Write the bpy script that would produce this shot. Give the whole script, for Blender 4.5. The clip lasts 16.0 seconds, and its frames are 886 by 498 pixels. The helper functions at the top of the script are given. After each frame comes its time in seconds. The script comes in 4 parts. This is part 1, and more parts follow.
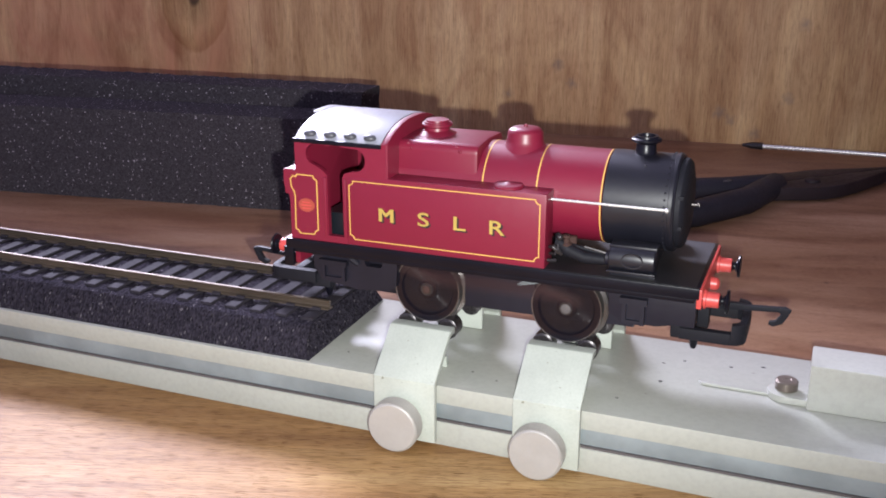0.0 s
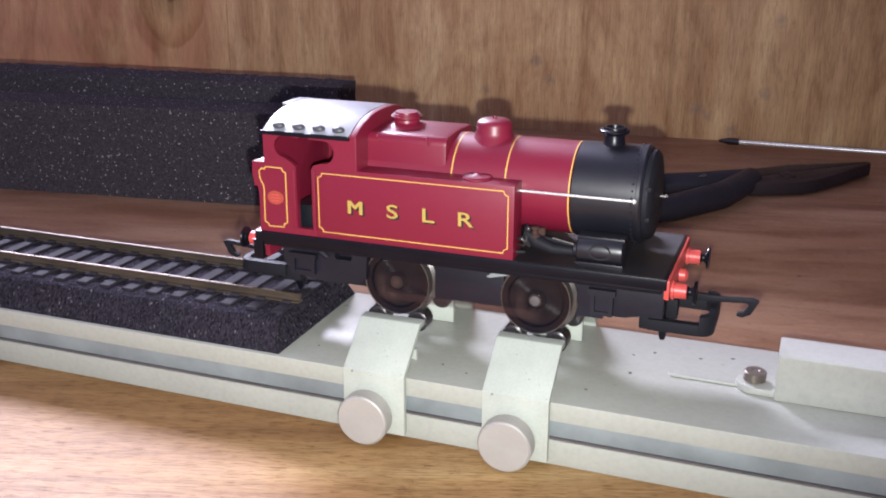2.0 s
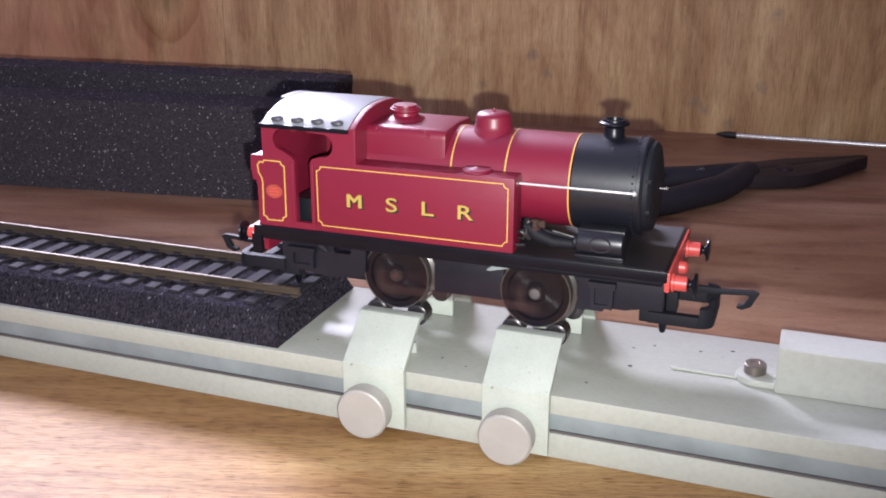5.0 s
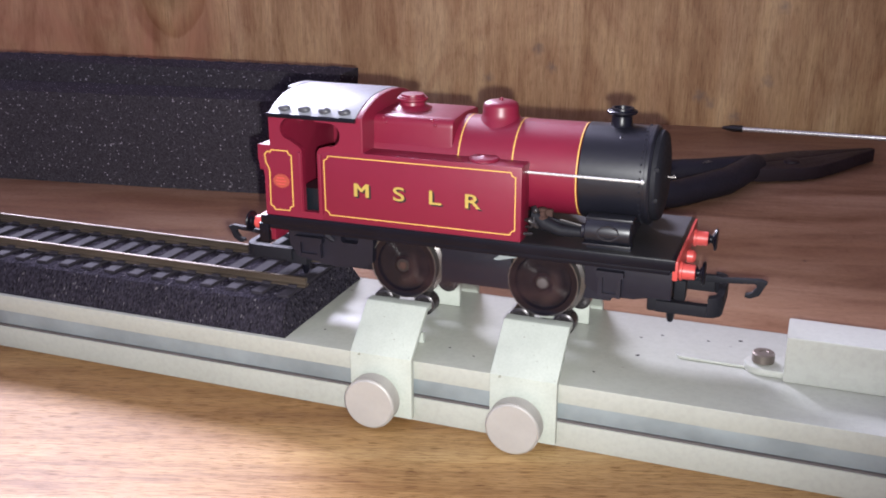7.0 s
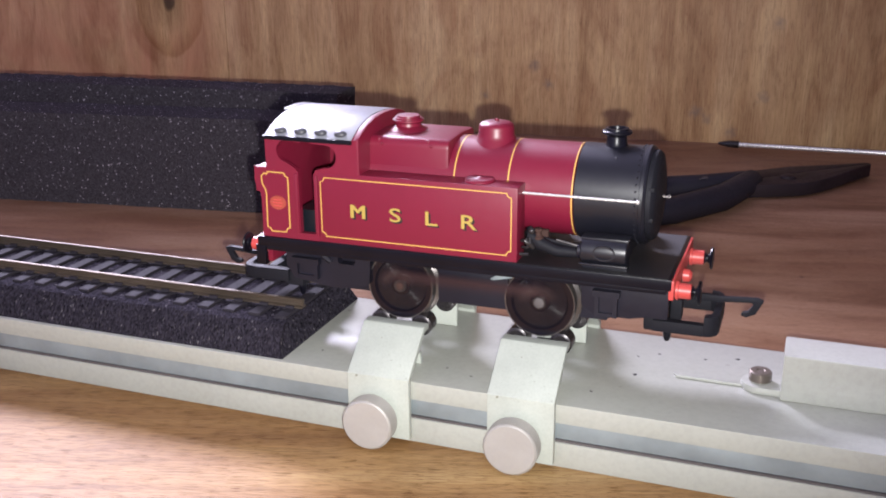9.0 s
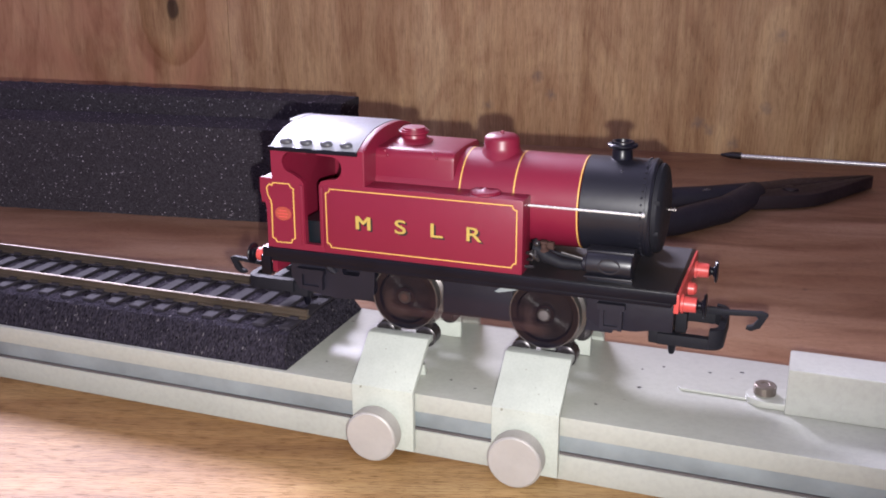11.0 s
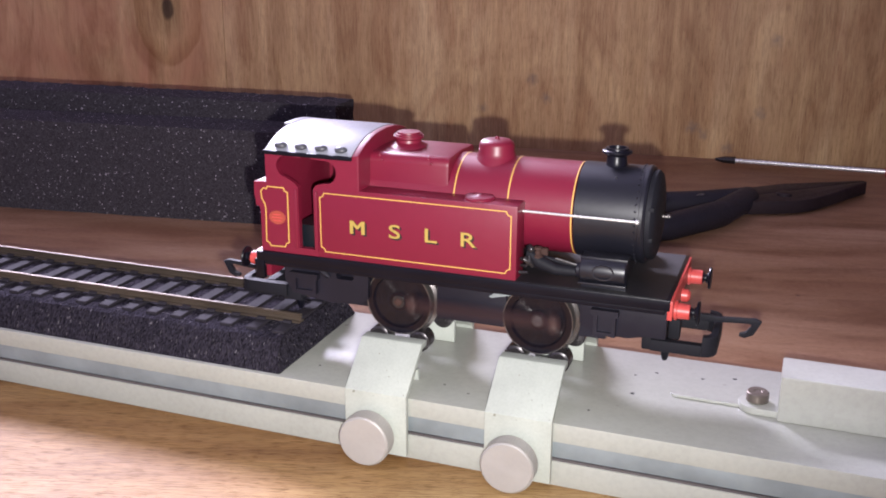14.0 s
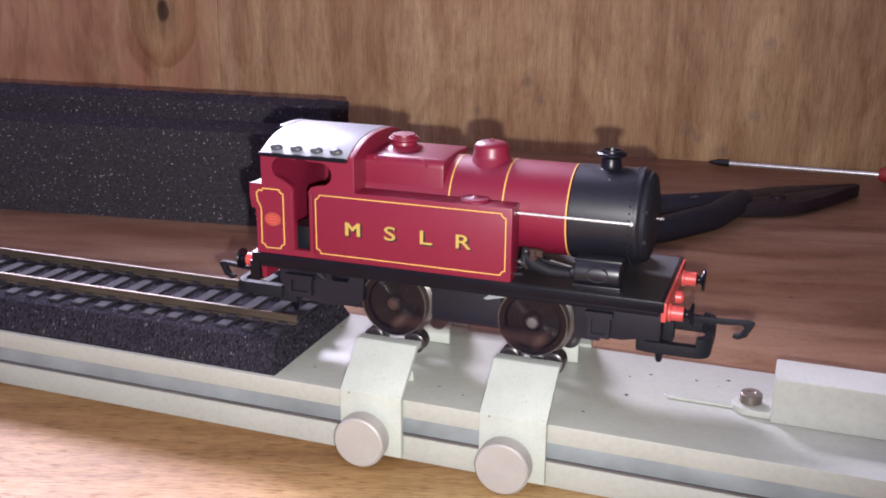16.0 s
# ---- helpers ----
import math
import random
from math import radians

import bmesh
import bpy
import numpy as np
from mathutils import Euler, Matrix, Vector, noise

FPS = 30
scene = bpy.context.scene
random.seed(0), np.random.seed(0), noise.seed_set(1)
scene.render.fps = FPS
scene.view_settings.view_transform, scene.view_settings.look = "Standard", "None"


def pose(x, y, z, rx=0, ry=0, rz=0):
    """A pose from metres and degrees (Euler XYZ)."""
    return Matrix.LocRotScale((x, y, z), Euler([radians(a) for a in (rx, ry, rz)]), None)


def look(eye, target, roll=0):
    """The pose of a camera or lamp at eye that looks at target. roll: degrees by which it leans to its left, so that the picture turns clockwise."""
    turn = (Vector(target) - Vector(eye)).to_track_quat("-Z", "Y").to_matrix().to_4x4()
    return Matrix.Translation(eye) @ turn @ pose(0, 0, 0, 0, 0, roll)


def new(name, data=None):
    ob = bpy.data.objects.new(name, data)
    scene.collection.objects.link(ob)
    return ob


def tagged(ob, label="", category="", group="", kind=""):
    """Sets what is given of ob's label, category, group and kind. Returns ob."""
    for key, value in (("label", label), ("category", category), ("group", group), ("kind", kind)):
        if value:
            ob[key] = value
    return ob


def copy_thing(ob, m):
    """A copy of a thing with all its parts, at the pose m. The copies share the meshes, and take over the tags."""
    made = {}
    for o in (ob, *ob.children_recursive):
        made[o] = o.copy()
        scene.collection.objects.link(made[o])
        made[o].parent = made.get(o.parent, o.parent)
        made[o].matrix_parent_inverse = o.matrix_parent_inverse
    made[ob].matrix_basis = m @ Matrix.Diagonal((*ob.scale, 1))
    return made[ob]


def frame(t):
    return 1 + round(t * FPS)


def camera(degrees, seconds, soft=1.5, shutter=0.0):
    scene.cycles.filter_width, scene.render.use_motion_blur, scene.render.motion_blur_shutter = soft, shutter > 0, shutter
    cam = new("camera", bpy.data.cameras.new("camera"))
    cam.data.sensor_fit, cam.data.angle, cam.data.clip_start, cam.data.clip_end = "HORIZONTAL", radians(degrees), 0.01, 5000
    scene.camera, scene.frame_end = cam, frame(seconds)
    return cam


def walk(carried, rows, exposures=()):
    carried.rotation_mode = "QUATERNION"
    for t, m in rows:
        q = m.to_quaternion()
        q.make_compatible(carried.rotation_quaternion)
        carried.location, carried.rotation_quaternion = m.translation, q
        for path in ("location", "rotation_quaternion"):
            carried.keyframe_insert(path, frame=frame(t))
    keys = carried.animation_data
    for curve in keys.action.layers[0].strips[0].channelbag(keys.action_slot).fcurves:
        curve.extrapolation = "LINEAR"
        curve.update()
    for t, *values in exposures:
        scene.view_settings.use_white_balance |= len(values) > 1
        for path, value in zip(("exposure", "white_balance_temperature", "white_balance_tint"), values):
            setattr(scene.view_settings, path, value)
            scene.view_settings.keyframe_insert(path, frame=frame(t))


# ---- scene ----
# ---- camera ----
cam = camera(47.59, 16.0, soft=1.85, shutter=1.45)
walk(cam, [
    (0.0, pose(0.06608, -0.18831, 0.11505, 71.425, 0.062, 21.355)),
    (0.5, pose(0.06662, -0.18786, 0.11520, 71.412, 0.105, 21.346)),
    (1.0, pose(0.06863, -0.18772, 0.11477, 71.473, -0.085, 20.973)),
    (1.5, pose(0.06900, -0.18744, 0.11405, 71.429, -0.111, 20.660)),
    (2.0, pose(0.06932, -0.18712, 0.11348, 71.365, -0.091, 20.493)),
    (2.5, pose(0.06906, -0.18745, 0.11246, 71.151, -0.054, 20.285)),
    (3.0, pose(0.06882, -0.18741, 0.11254, 71.040, 0.030, 20.193)),
    (3.5, pose(0.06883, -0.18743, 0.11280, 71.135, 0.035, 20.153)),
    (4.0, pose(0.06891, -0.18685, 0.11289, 71.182, 0.040, 20.132)),
    (6.5, pose(0.06755, -0.18757, 0.11180, 70.961, -0.006, 20.402)),
    (7.0, pose(0.06790, -0.18765, 0.11100, 70.976, 0.127, 20.420)),
    (7.5, pose(0.06842, -0.18744, 0.11088, 71.001, 0.280, 20.363)),
    (8.0, pose(0.06854, -0.18730, 0.11156, 71.099, 0.386, 20.327)),
    (8.5, pose(0.06820, -0.18742, 0.11177, 71.355, 0.380, 20.281)),
    (9.0, pose(0.06845, -0.18747, 0.11240, 71.810, 0.479, 20.247)),
    (9.5, pose(0.06820, -0.18774, 0.11227, 72.018, 0.473, 20.267)),
    (12.0, pose(0.06717, -0.18761, 0.11375, 72.292, -0.075, 20.273)),
    (12.5, pose(0.06719, -0.18739, 0.11342, 72.221, -0.134, 20.150)),
    (13.0, pose(0.06731, -0.18751, 0.11359, 72.198, -0.163, 20.164)),
    (13.5, pose(0.06705, -0.18767, 0.11407, 72.246, -0.186, 20.140)),
    (14.0, pose(0.06719, -0.18742, 0.11416, 72.306, -0.264, 20.115)),
    (14.5, pose(0.06748, -0.18747, 0.11450, 72.360, -0.315, 20.071)),
    (15.0, pose(0.06731, -0.18746, 0.11419, 72.386, -0.410, 19.949)),
    (15.5, pose(0.06736, -0.18773, 0.11370, 72.447, -0.389, 19.838)),
    (16.0, pose(0.06734, -0.18816, 0.11427, 72.445, -0.409, 19.835)),
], exposures=[(0.0, 0.09, 6330, 5), (3.0, 0.11, 6330, 5), (7.5, 0.10, 6330, 6), (9.0, 0.09, 6400, 8), (12.0, 0.07, 6450, 10), (16.0, 0.07, 6450, 11)])

MM = 0.001


def empty_world():
    w = bpy.data.worlds.new("room_dark")
    scene.world = w
    w.use_nodes = True
    bg = w.node_tree.nodes["Background"]
    bg.inputs["Color"].default_value = (0.55, 0.5, 0.62, 1)
    bg.inputs["Strength"].default_value = 0.12


empty_world()

# ---- lights: the phone's lamp beside its lens, and daylight from a window beyond the back board ----
flash = bpy.data.lights.new("phone_lamp", "SPOT")
flash.energy = 4.0
flash.color = (1.0, 0.97, 0.96)
flash.shadow_soft_size = 0.0011
flash.spot_size = radians(130)
flash.spot_blend = 1.0
flash_ob = new("phone_lamp", flash)
flash_ob.matrix_world = look((0.0672, -0.1790, 0.1050), (-0.335, 0.33, 0.075))

daylight = bpy.data.lights.new("window_daylight", "AREA")
daylight.shape = "RECTANGLE"
daylight.size, daylight.size_y = 0.86, 0.53
daylight.energy = 228
daylight.color = (0.82, 0.77, 1.0)
daylight_ob = new("window_daylight", daylight)
daylight_ob.matrix_world = pose(-1.26, 1.30, 1.19, -90, 0, 0)

scene.view_settings.exposure = 0.0


# ---- materials ----
def mat(name, color, rough=0.5, metal=0.0, spec=0.5, coat=0.0):
    m = bpy.data.materials.new(name)
    m.use_nodes = True
    b = m.node_tree.nodes["Principled BSDF"]
    b.inputs["Base Color"].default_value = (*color, 1)
    b.inputs["Roughness"].default_value = rough
    b.inputs["Metallic"].default_value = metal
    b.inputs["Specular IOR Level"].default_value = spec
    b.inputs["Coat Weight"].default_value = coat
    return m


def nd(m, kind, **kw):
    n = m.node_tree.nodes.new(kind)
    for k, v in kw.items():
        n.inputs[k.replace("_", " ")].default_value = v
    return n


def ln(m, a, b):
    m.node_tree.links.new(a, b)


def bsdf(m):
    return m.node_tree.nodes["Principled BSDF"]


def coords(m, scale, turn=0.0):
    tc = nd(m, "ShaderNodeTexCoord")
    src = tc.outputs["Object"]
    if turn:
        ro = nd(m, "ShaderNodeMapping")
        ro.inputs["Rotation"].default_value = (0, 0, radians(-turn))
        ln(m, src, ro.inputs["Vector"])
        src = ro.outputs["Vector"]
    mp = nd(m, "ShaderNodeMapping")
    mp.inputs["Scale"].default_value = scale
    ln(m, src, mp.inputs["Vector"])
    return mp.outputs["Vector"]


def ramp(m, fac, stops):
    r = nd(m, "ShaderNodeValToRGB")
    el = r.color_ramp.elements
    while len(el) < len(stops):
        el.new(0.5)
    for e, (p, c) in zip(el, stops):
        e.position = p
        e.color = (*c, 1) if len(c) == 3 else c
    ln(m, fac, r.inputs["Fac"])
    return r.outputs["Color"]


def mix(m, fac, a, b, kind="MIX"):
    n = m.node_tree.nodes.new("ShaderNodeMix")
    n.data_type = "RGBA"
    n.blend_type = kind
    for sock, v in ((n.inputs["Factor"], fac), (n.inputs["A"], a), (n.inputs["B"], b)):
        if hasattr(v, "is_linked"):
            ln(m, v, sock)
        elif isinstance(v, (int, float)):
            sock.default_value = v
        else:
            sock.default_value = (*v, 1)
    return n.outputs["Result"]


def noise_tex(m, vec, scale, detail=3.0, rough=0.55, dist=0.0):
    n = nd(m, "ShaderNodeTexNoise", Scale=scale, Detail=detail, Roughness=rough, Distortion=dist)
    ln(m, vec, n.inputs["Vector"])
    return n.outputs["Fac"]


def bump(m, fac, strength, dist):
    n = nd(m, "ShaderNodeBump", Strength=strength, Distance=dist)
    ln(m, fac, n.inputs["Height"])
    ln(m, n.outputs["Normal"], bsdf(m).inputs["Normal"])


def worn(name, color, rough=0.4, metal=0.0, spec=0.5, var=0.12, size=0.004, speck=None, speck_at=0.70, grit=0.15, coat=0.0):
    """A painted, moulded or metal surface: slow tone changes, fine grit, optional small marks."""
    m = mat(name, color, rough, metal, spec, coat)
    v = coords(m, (1, 1, 1))
    big = noise_tex(m, v, 1 / (size * 6), 3)
    fine = noise_tex(m, v, 1 / (size * 0.25), 3)
    lo = tuple(c * (1 - var) for c in color)
    hi = tuple(min(1, c * (1 + var)) for c in color)
    col = ramp(m, big, [(0.3, lo), (0.7, hi)])
    mid = noise_tex(m, v, 1 / (size * 0.32), 4, 0.65)
    mot = 0.92 if speck else 0.97
    col = mix(m, 1.0, col, ramp(m, mid, [(0.36, (mot, mot, mot)), (0.58, (1, 1, 1))]), "MULTIPLY")
    if speck:
        sp = noise_tex(m, v, 1 / (size * 0.7), 1.5)
        k = ramp(m, sp, [(speck_at, (0, 0, 0)), (speck_at + 0.035, (1, 1, 1))])
        col = mix(m, k, col, speck)
    ln(m, col, bsdf(m).inputs["Base Color"])
    dr = 0.025 if grit <= 0.1 else 0.07
    rr = ramp(m, fine, [(0.3, (max(0.02, rough - dr),) * 3), (0.7, (min(1, rough + dr),) * 3)])
    ln(m, rr, bsdf(m).inputs["Roughness"])
    bump(m, fine, grit, size * 0.02)
    return m


def wood(name, stretch, tones, rough, rings, turn=0.0, pores=0.5, scale=1.0):
    """Wood with pores drawn out along the grain, slow bands of tone and optional knot."""
    m = mat(name, tones[1], rough, 0, 0.22)
    v = coords(m, (1, 1, 1))
    warp = noise_tex(m, coords(m, tuple(18 * s for s in stretch), turn), 1.0, 2)
    wide = noise_tex(m, coords(m, tuple(70 * s for s in stretch), turn), 1.0, 4, 0.6, 0.8)
    fine = noise_tex(m, coords(m, tuple(640 * scale * s for s in stretch), turn), 1.0, 5, 0.7, 0.3)
    pore = noise_tex(m, coords(m, tuple(1500 * scale * s for s in stretch), turn), 1.0, 2.5, 0.6)
    col = ramp(m, wide, [(0.28, tones[0]), (0.5, tones[1]), (0.74, tones[2])])
    shade = ramp(m, fine, [(0.34, (0.42, 0.34, 0.30)), (0.50, (0.95, 0.93, 0.9)), (0.66, (1.12, 1.12, 1.1))])
    col = mix(m, rings, col, shade, "MULTIPLY")
    pk = ramp(m, pore, [(0.385, (0.32, 0.24, 0.19)), (0.43, (1, 1, 1))])
    col = mix(m, pores, col, pk, "MULTIPLY")
    slow = ramp(m, warp, [(0.3, (0.80, 0.72, 0.68)), (0.7, (1, 1, 1))])
    col = mix(m, 0.7, col, slow, "MULTIPLY")
    return m, v, col, fine, pore


def mark(m, col, at, r, tone, amount):
    """A small stain with a ragged rim at one place on a surface."""
    tc = nd(m, "ShaderNodeTexCoord")
    n = nd(m, "ShaderNodeTexNoise", Scale=420.0, Detail=2.0)
    ln(m, tc.outputs["Object"], n.inputs["Vector"])
    d = nd(m, "ShaderNodeVectorMath")
    d.operation = "DISTANCE"
    ln(m, tc.outputs["Object"], d.inputs[0])
    d.inputs[1].default_value = at
    w = nd(m, "ShaderNodeMath")
    w.operation = "MULTIPLY_ADD"
    ln(m, n.outputs["Fac"], w.inputs[0])
    w.inputs[1].default_value = r * 2.2
    ln(m, d.outputs["Value"], w.inputs[2])
    k = ramp(m, map_range(m, w.outputs[0], r * 1.0, r * 2.4), [(0.0, (amount,) * 3), (0.4, (amount * 0.6,) * 3), (1.0, (0, 0, 0))])
    return mix(m, k, col, tone)


M = {}


def bench_board(key, nm, tones, pores, turn, stretch, grain, fineness):
    m, v, col, fine, pore = wood(nm, (stretch, 1.0, 1.0), tones, 0.36, grain, turn, pores, fineness)
    dark = noise_tex(m, coords(m, (3, 14, 14), turn), 1.0, 2, 0.5)
    col = mix(m, 0.8, col, ramp(m, dark, [(0.36, (0.62, 0.50, 0.42)), (0.60, (1, 1, 1))]), "MULTIPLY")
    patch = noise_tex(m, coords(m, (24, 55, 55), turn), 1.0, 4, 0.65, 0.6)
    col = mix(m, 0.55, col, ramp(m, patch, [(0.36, (0.70, 0.60, 0.55)), (0.52, (1, 1, 1)), (0.68, (1.12, 1.1, 1.06))]), "MULTIPLY")
    for x, y, r in ((0.0706, 0.1432, 0.0008), (-0.052, -0.054, 0.0016), (0.10, 0.12, 0.0007)):
        col = mark(m, col, (x, y, 0), r, (0.05, 0.03, 0.025), 0.85)
    ln(m, col, bsdf(m).inputs["Base Color"])
    ln(m, ramp(m, pore, [(0.34, (0.56,) * 3), (0.48, (0.42,) * 3)]), bsdf(m).inputs["Roughness"])
    ln(m, ramp(m, pore, [(0.34, (0.04,) * 3), (0.48, (0.075,) * 3)]), bsdf(m).inputs["Specular IOR Level"])
    bump(m, fine, 0.25, 0.0003)
    M[key] = m


def make_materials():
    # back board: rotary-cut plywood, grain upright
    m, v, col, fine, pore = wood("plywood_board", (1.0, 1.0, 0.055), [(0.42, 0.262, 0.145), (0.575, 0.388, 0.22), (0.69, 0.50, 0.305)], 0.5, 0.50, 0.0, 0.32, 2.1)
    sep = nd(m, "ShaderNodeSeparateXYZ")
    ln(m, v, sep.inputs[0])
    red = noise_tex(m, coords(m, (14, 14, 9)), 1.0, 3, 0.6, 1.2)
    # sheet to the side of the joint is redder and flatter in figure
    side = ramp(m, map_range(m, sep.outputs["X"], -0.285, -0.235), [(0.0, (1, 1, 1)), (1.0, (0, 0, 0))])
    redmask = mix(m, 1.0, side, ramp(m, red, [(0.40, (0, 0, 0)), (0.62, (1, 1, 1))]), "MULTIPLY")
    col = mix(m, redmask, col, (0.50, 0.25, 0.155))
    # broad upright figure: brown streaks and paler flame between them
    fig = noise_tex(m, coords(m, (85, 85, 13)), 1.0, 4, 0.62, 1.5)
    col = mix(m, 0.48, col, ramp(m, fig, [(0.34, (0.66, 0.54, 0.45)), (0.47, (0.97, 0.94, 0.9)), (0.66, (1.12, 1.09, 1.02))]), "MULTIPLY")
    flame = noise_tex(m, coords(m, (26, 26, 11)), 1.0, 4, 0.6, 2.2)
    col = mix(m, 0.75, col, ramp(m, flame, [(0.33, (0.70, 0.56, 0.52)), (0.50, (0.94, 0.90, 0.88)), (0.66, (1.1, 1.1, 1.06))]), "MULTIPLY")
    # the sheet grows darker and a little yellower towards +x
    right_tone = ramp(m, map_range(m, sep.outputs["X"], -0.07, 0.09), [(0.0, (0, 0, 0)), (1.0, (1, 1, 1))])
    col = mix(m, right_tone, col, mix(m, 1.0, col, (0.80, 0.79, 0.72), "MULTIPLY"))
    # knot with its rings
    dist = nd(m, "ShaderNodeVectorMath")
    dist.operation = "DISTANCE"
    mp = nd(m, "ShaderNodeMapping")
    mp.inputs["Scale"].default_value = (1, 1, 0.62)
    tc = nd(m, "ShaderNodeTexCoord")
    ln(m, tc.outputs["Object"], mp.inputs["Vector"])
    ln(m, mp.outputs["Vector"], dist.inputs[0])
    dist.inputs[1].default_value = (-0.2865, -0.0002, 0.0705 * 0.62)
    wob = noise_tex(m, coords(m, (60, 60, 40)), 1.0, 2)
    dd = nd(m, "ShaderNodeMath")
    dd.operation = "MULTIPLY_ADD"
    ln(m, wob, dd.inputs[0])
    dd.inputs[1].default_value = 0.006
    ln(m, dist.outputs["Value"], dd.inputs[2])
    ringc = ramp(m, map_range(m, dd.outputs[0], 0.0, 0.029), [(0.0, (0.03, 0.022, 0.035)), (0.19, (0.05, 0.04, 0.05)), (0.25, (0.70, 0.68, 0.62)), (0.55, (0.97, 0.93, 0.9)), (0.82, (0.74, 0.64, 0.56)), (0.86, (1, 1, 1))])
    col = mix(m, 0.85, col, ringc, "MULTIPLY")
    # grey-blue pencil and glue marks
    for x, z, r in ((-0.0735, 0.0375, 0.0032), (-0.066, 0.028, 0.0028), (0.0115, 0.0158, 0.0034), (0.0445, 0.0246, 0.0030), (0.030, 0.006, 0.0030), (0.049, 0.062, 0.0030), (-0.1, 0.021, 0.0026), (0.0175, 0.0125, 0.0026)):
        col = mark(m, col, (x, 0, z), r, (0.16, 0.135, 0.13), 0.55)
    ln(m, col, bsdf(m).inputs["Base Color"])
    bump(m, fine, 0.2, 0.0004)
    M["board"] = m

    # bench top: sealed hardwood, grain along x
    for key, nm, tones, pores, turn, stretch, grain, fineness in (("bench", "bench_wood", [(0.215, 0.115, 0.05), (0.365, 0.225, 0.098), (0.46, 0.315, 0.15)], 0.85, 17.0, 0.042, 0.72, 3.4), ("bench_rear", "bench_wood_reddish", [(0.24, 0.132, 0.082), (0.36, 0.218, 0.142), (0.435, 0.285, 0.195)], 0.22, 12.0, 0.17, 0.20, 2.0)):
        bench_board(key, nm, tones, pores, turn, stretch, grain, fineness)

    # open-cell foam: black, the glints of its cell walls painted as pale cells
    for key, nm, cell, tone, glint in (("foam", "packing_foam", 0.00048, 0.066, 0.42), ("bed", "track_bed_foam", 0.00030, 0.023, 0.15)):
        m = mat(nm, (tone, tone * 0.9, tone * 1.02), 0.9, 0, 0.02)
        v = coords(m, (1, 1, 1) if key == "foam" else (1, 0.6, 0.42))
        vo = nd(m, "ShaderNodeTexVoronoi", Scale=1 / cell, Randomness=1.0)
        ln(m, v, vo.inputs["Vector"])
        fine = noise_tex(m, v, 1 / (cell * 0.5), 3)
        add = nd(m, "ShaderNodeMath")
        add.operation = "ADD"
        ln(m, vo.outputs["Distance"], add.inputs[0])
        ln(m, fine, add.inputs[1])
        lo, hi, blue = (0.55, 1.3, 1.02) if key == "foam" else (0.25, 1.9, 1.2)
        c = ramp(m, vo.outputs["Color"], [(0.0, (tone * lo, tone * lo * 0.87, tone * lo * blue)), (0.8, (tone * hi, tone * hi * 0.88, tone * hi * blue)), (0.885, (tone * hi * 1.1, tone * hi * 0.98, tone * hi * 1.1)), (0.92, (glint, glint * 0.92, glint))])
        ln(m, c, bsdf(m).inputs["Base Color"])
        bump(m, add.outputs[0], 1.0, cell * 1.2)
        M[key] = m

    M["cream"] = worn("cream_enamel", (0.345, 0.352, 0.312), 0.34, 0, 0.66, 0.05, 0.004, (0.20, 0.19, 0.16), 0.775, 0.05)
    M["clamp"] = worn("pale_green_enamel", (0.38, 0.405, 0.36), 0.42, 0, 0.5, 0.09, 0.0016, (0.20, 0.20, 0.16), 0.725, 0.35)
    M["zinc"] = worn("zinc_channel", (0.24, 0.275, 0.285), 0.45, 0.3, 0.5, 0.20, 0.002)
    M["knob"] = worn("turned_aluminium", (0.39, 0.37, 0.345), 0.50, 0.3, 0.5, 0.03, 0.004)
    turned = M["knob"].node_tree.nodes.new("ShaderNodeTangent")
    turned.direction_type, turned.axis = "RADIAL", "Y"
    bsdf(M["knob"]).inputs["Anisotropic"].default_value = 0.25
    ln(M["knob"], turned.outputs["Tangent"], bsdf(M["knob"]).inputs["Tangent"])
    M["rail"] = worn("nickel_rail", (0.100, 0.077, 0.056), 0.5, 0.6, 0.5, 0.25, 0.003)
    M["sleeper"] = worn("sleeper_plastic", (0.026, 0.023, 0.029), 0.75, 0, 0.08, 0.2, 0.003)
    M["red"] = worn("crimson_plastic", (0.145, 0.0075, 0.024), 0.40, 0, 0.42, 0.05, 0.005, None, 0.7, 0.05)
    M["black"] = worn("black_plastic", (0.004, 0.0038, 0.007), 0.31, 0, 0.22, 0.25, 0.003, None, 0.7, 0.1)
    M["dusty"] = worn("dusty_black_footplate", (0.010, 0.009, 0.012), 0.52, 0, 0.6, 0.5, 0.0025, None, 0.7, 0.1)
    M["smoke"] = worn("satin_black_smokebox", (0.008, 0.008, 0.0125), 0.38, 0, 0.5, 0.15, 0.004, None, 0.7, 0.08)
    M["frame"] = worn("grey_black_chassis", (0.009, 0.0082, 0.014), 0.46, 0, 0.3, 0.25, 0.003)
    M["beam"] = worn("vermilion_plastic", (0.45, 0.058, 0.052), 0.4, 0, 0.45, 0.06, 0.003)
    M["roof"] = worn("white_roof_paint", (0.225, 0.23, 0.255), 0.36, 0, 0.42, 0.03, 0.004)
    M["coupling"] = worn("matt_black_coupling", (0.009, 0.009, 0.0125), 0.62, 0, 0.16, 0.2, 0.003)
    M["stud"] = worn("grey_lug_paint", (0.055, 0.055, 0.065), 0.4, 0, 0.5, 0.1, 0.002)
    M["yellow"] = worn("yellow_lining", (0.55, 0.33, 0.085), 0.45, 0, 0.4, 0.08, 0.002)
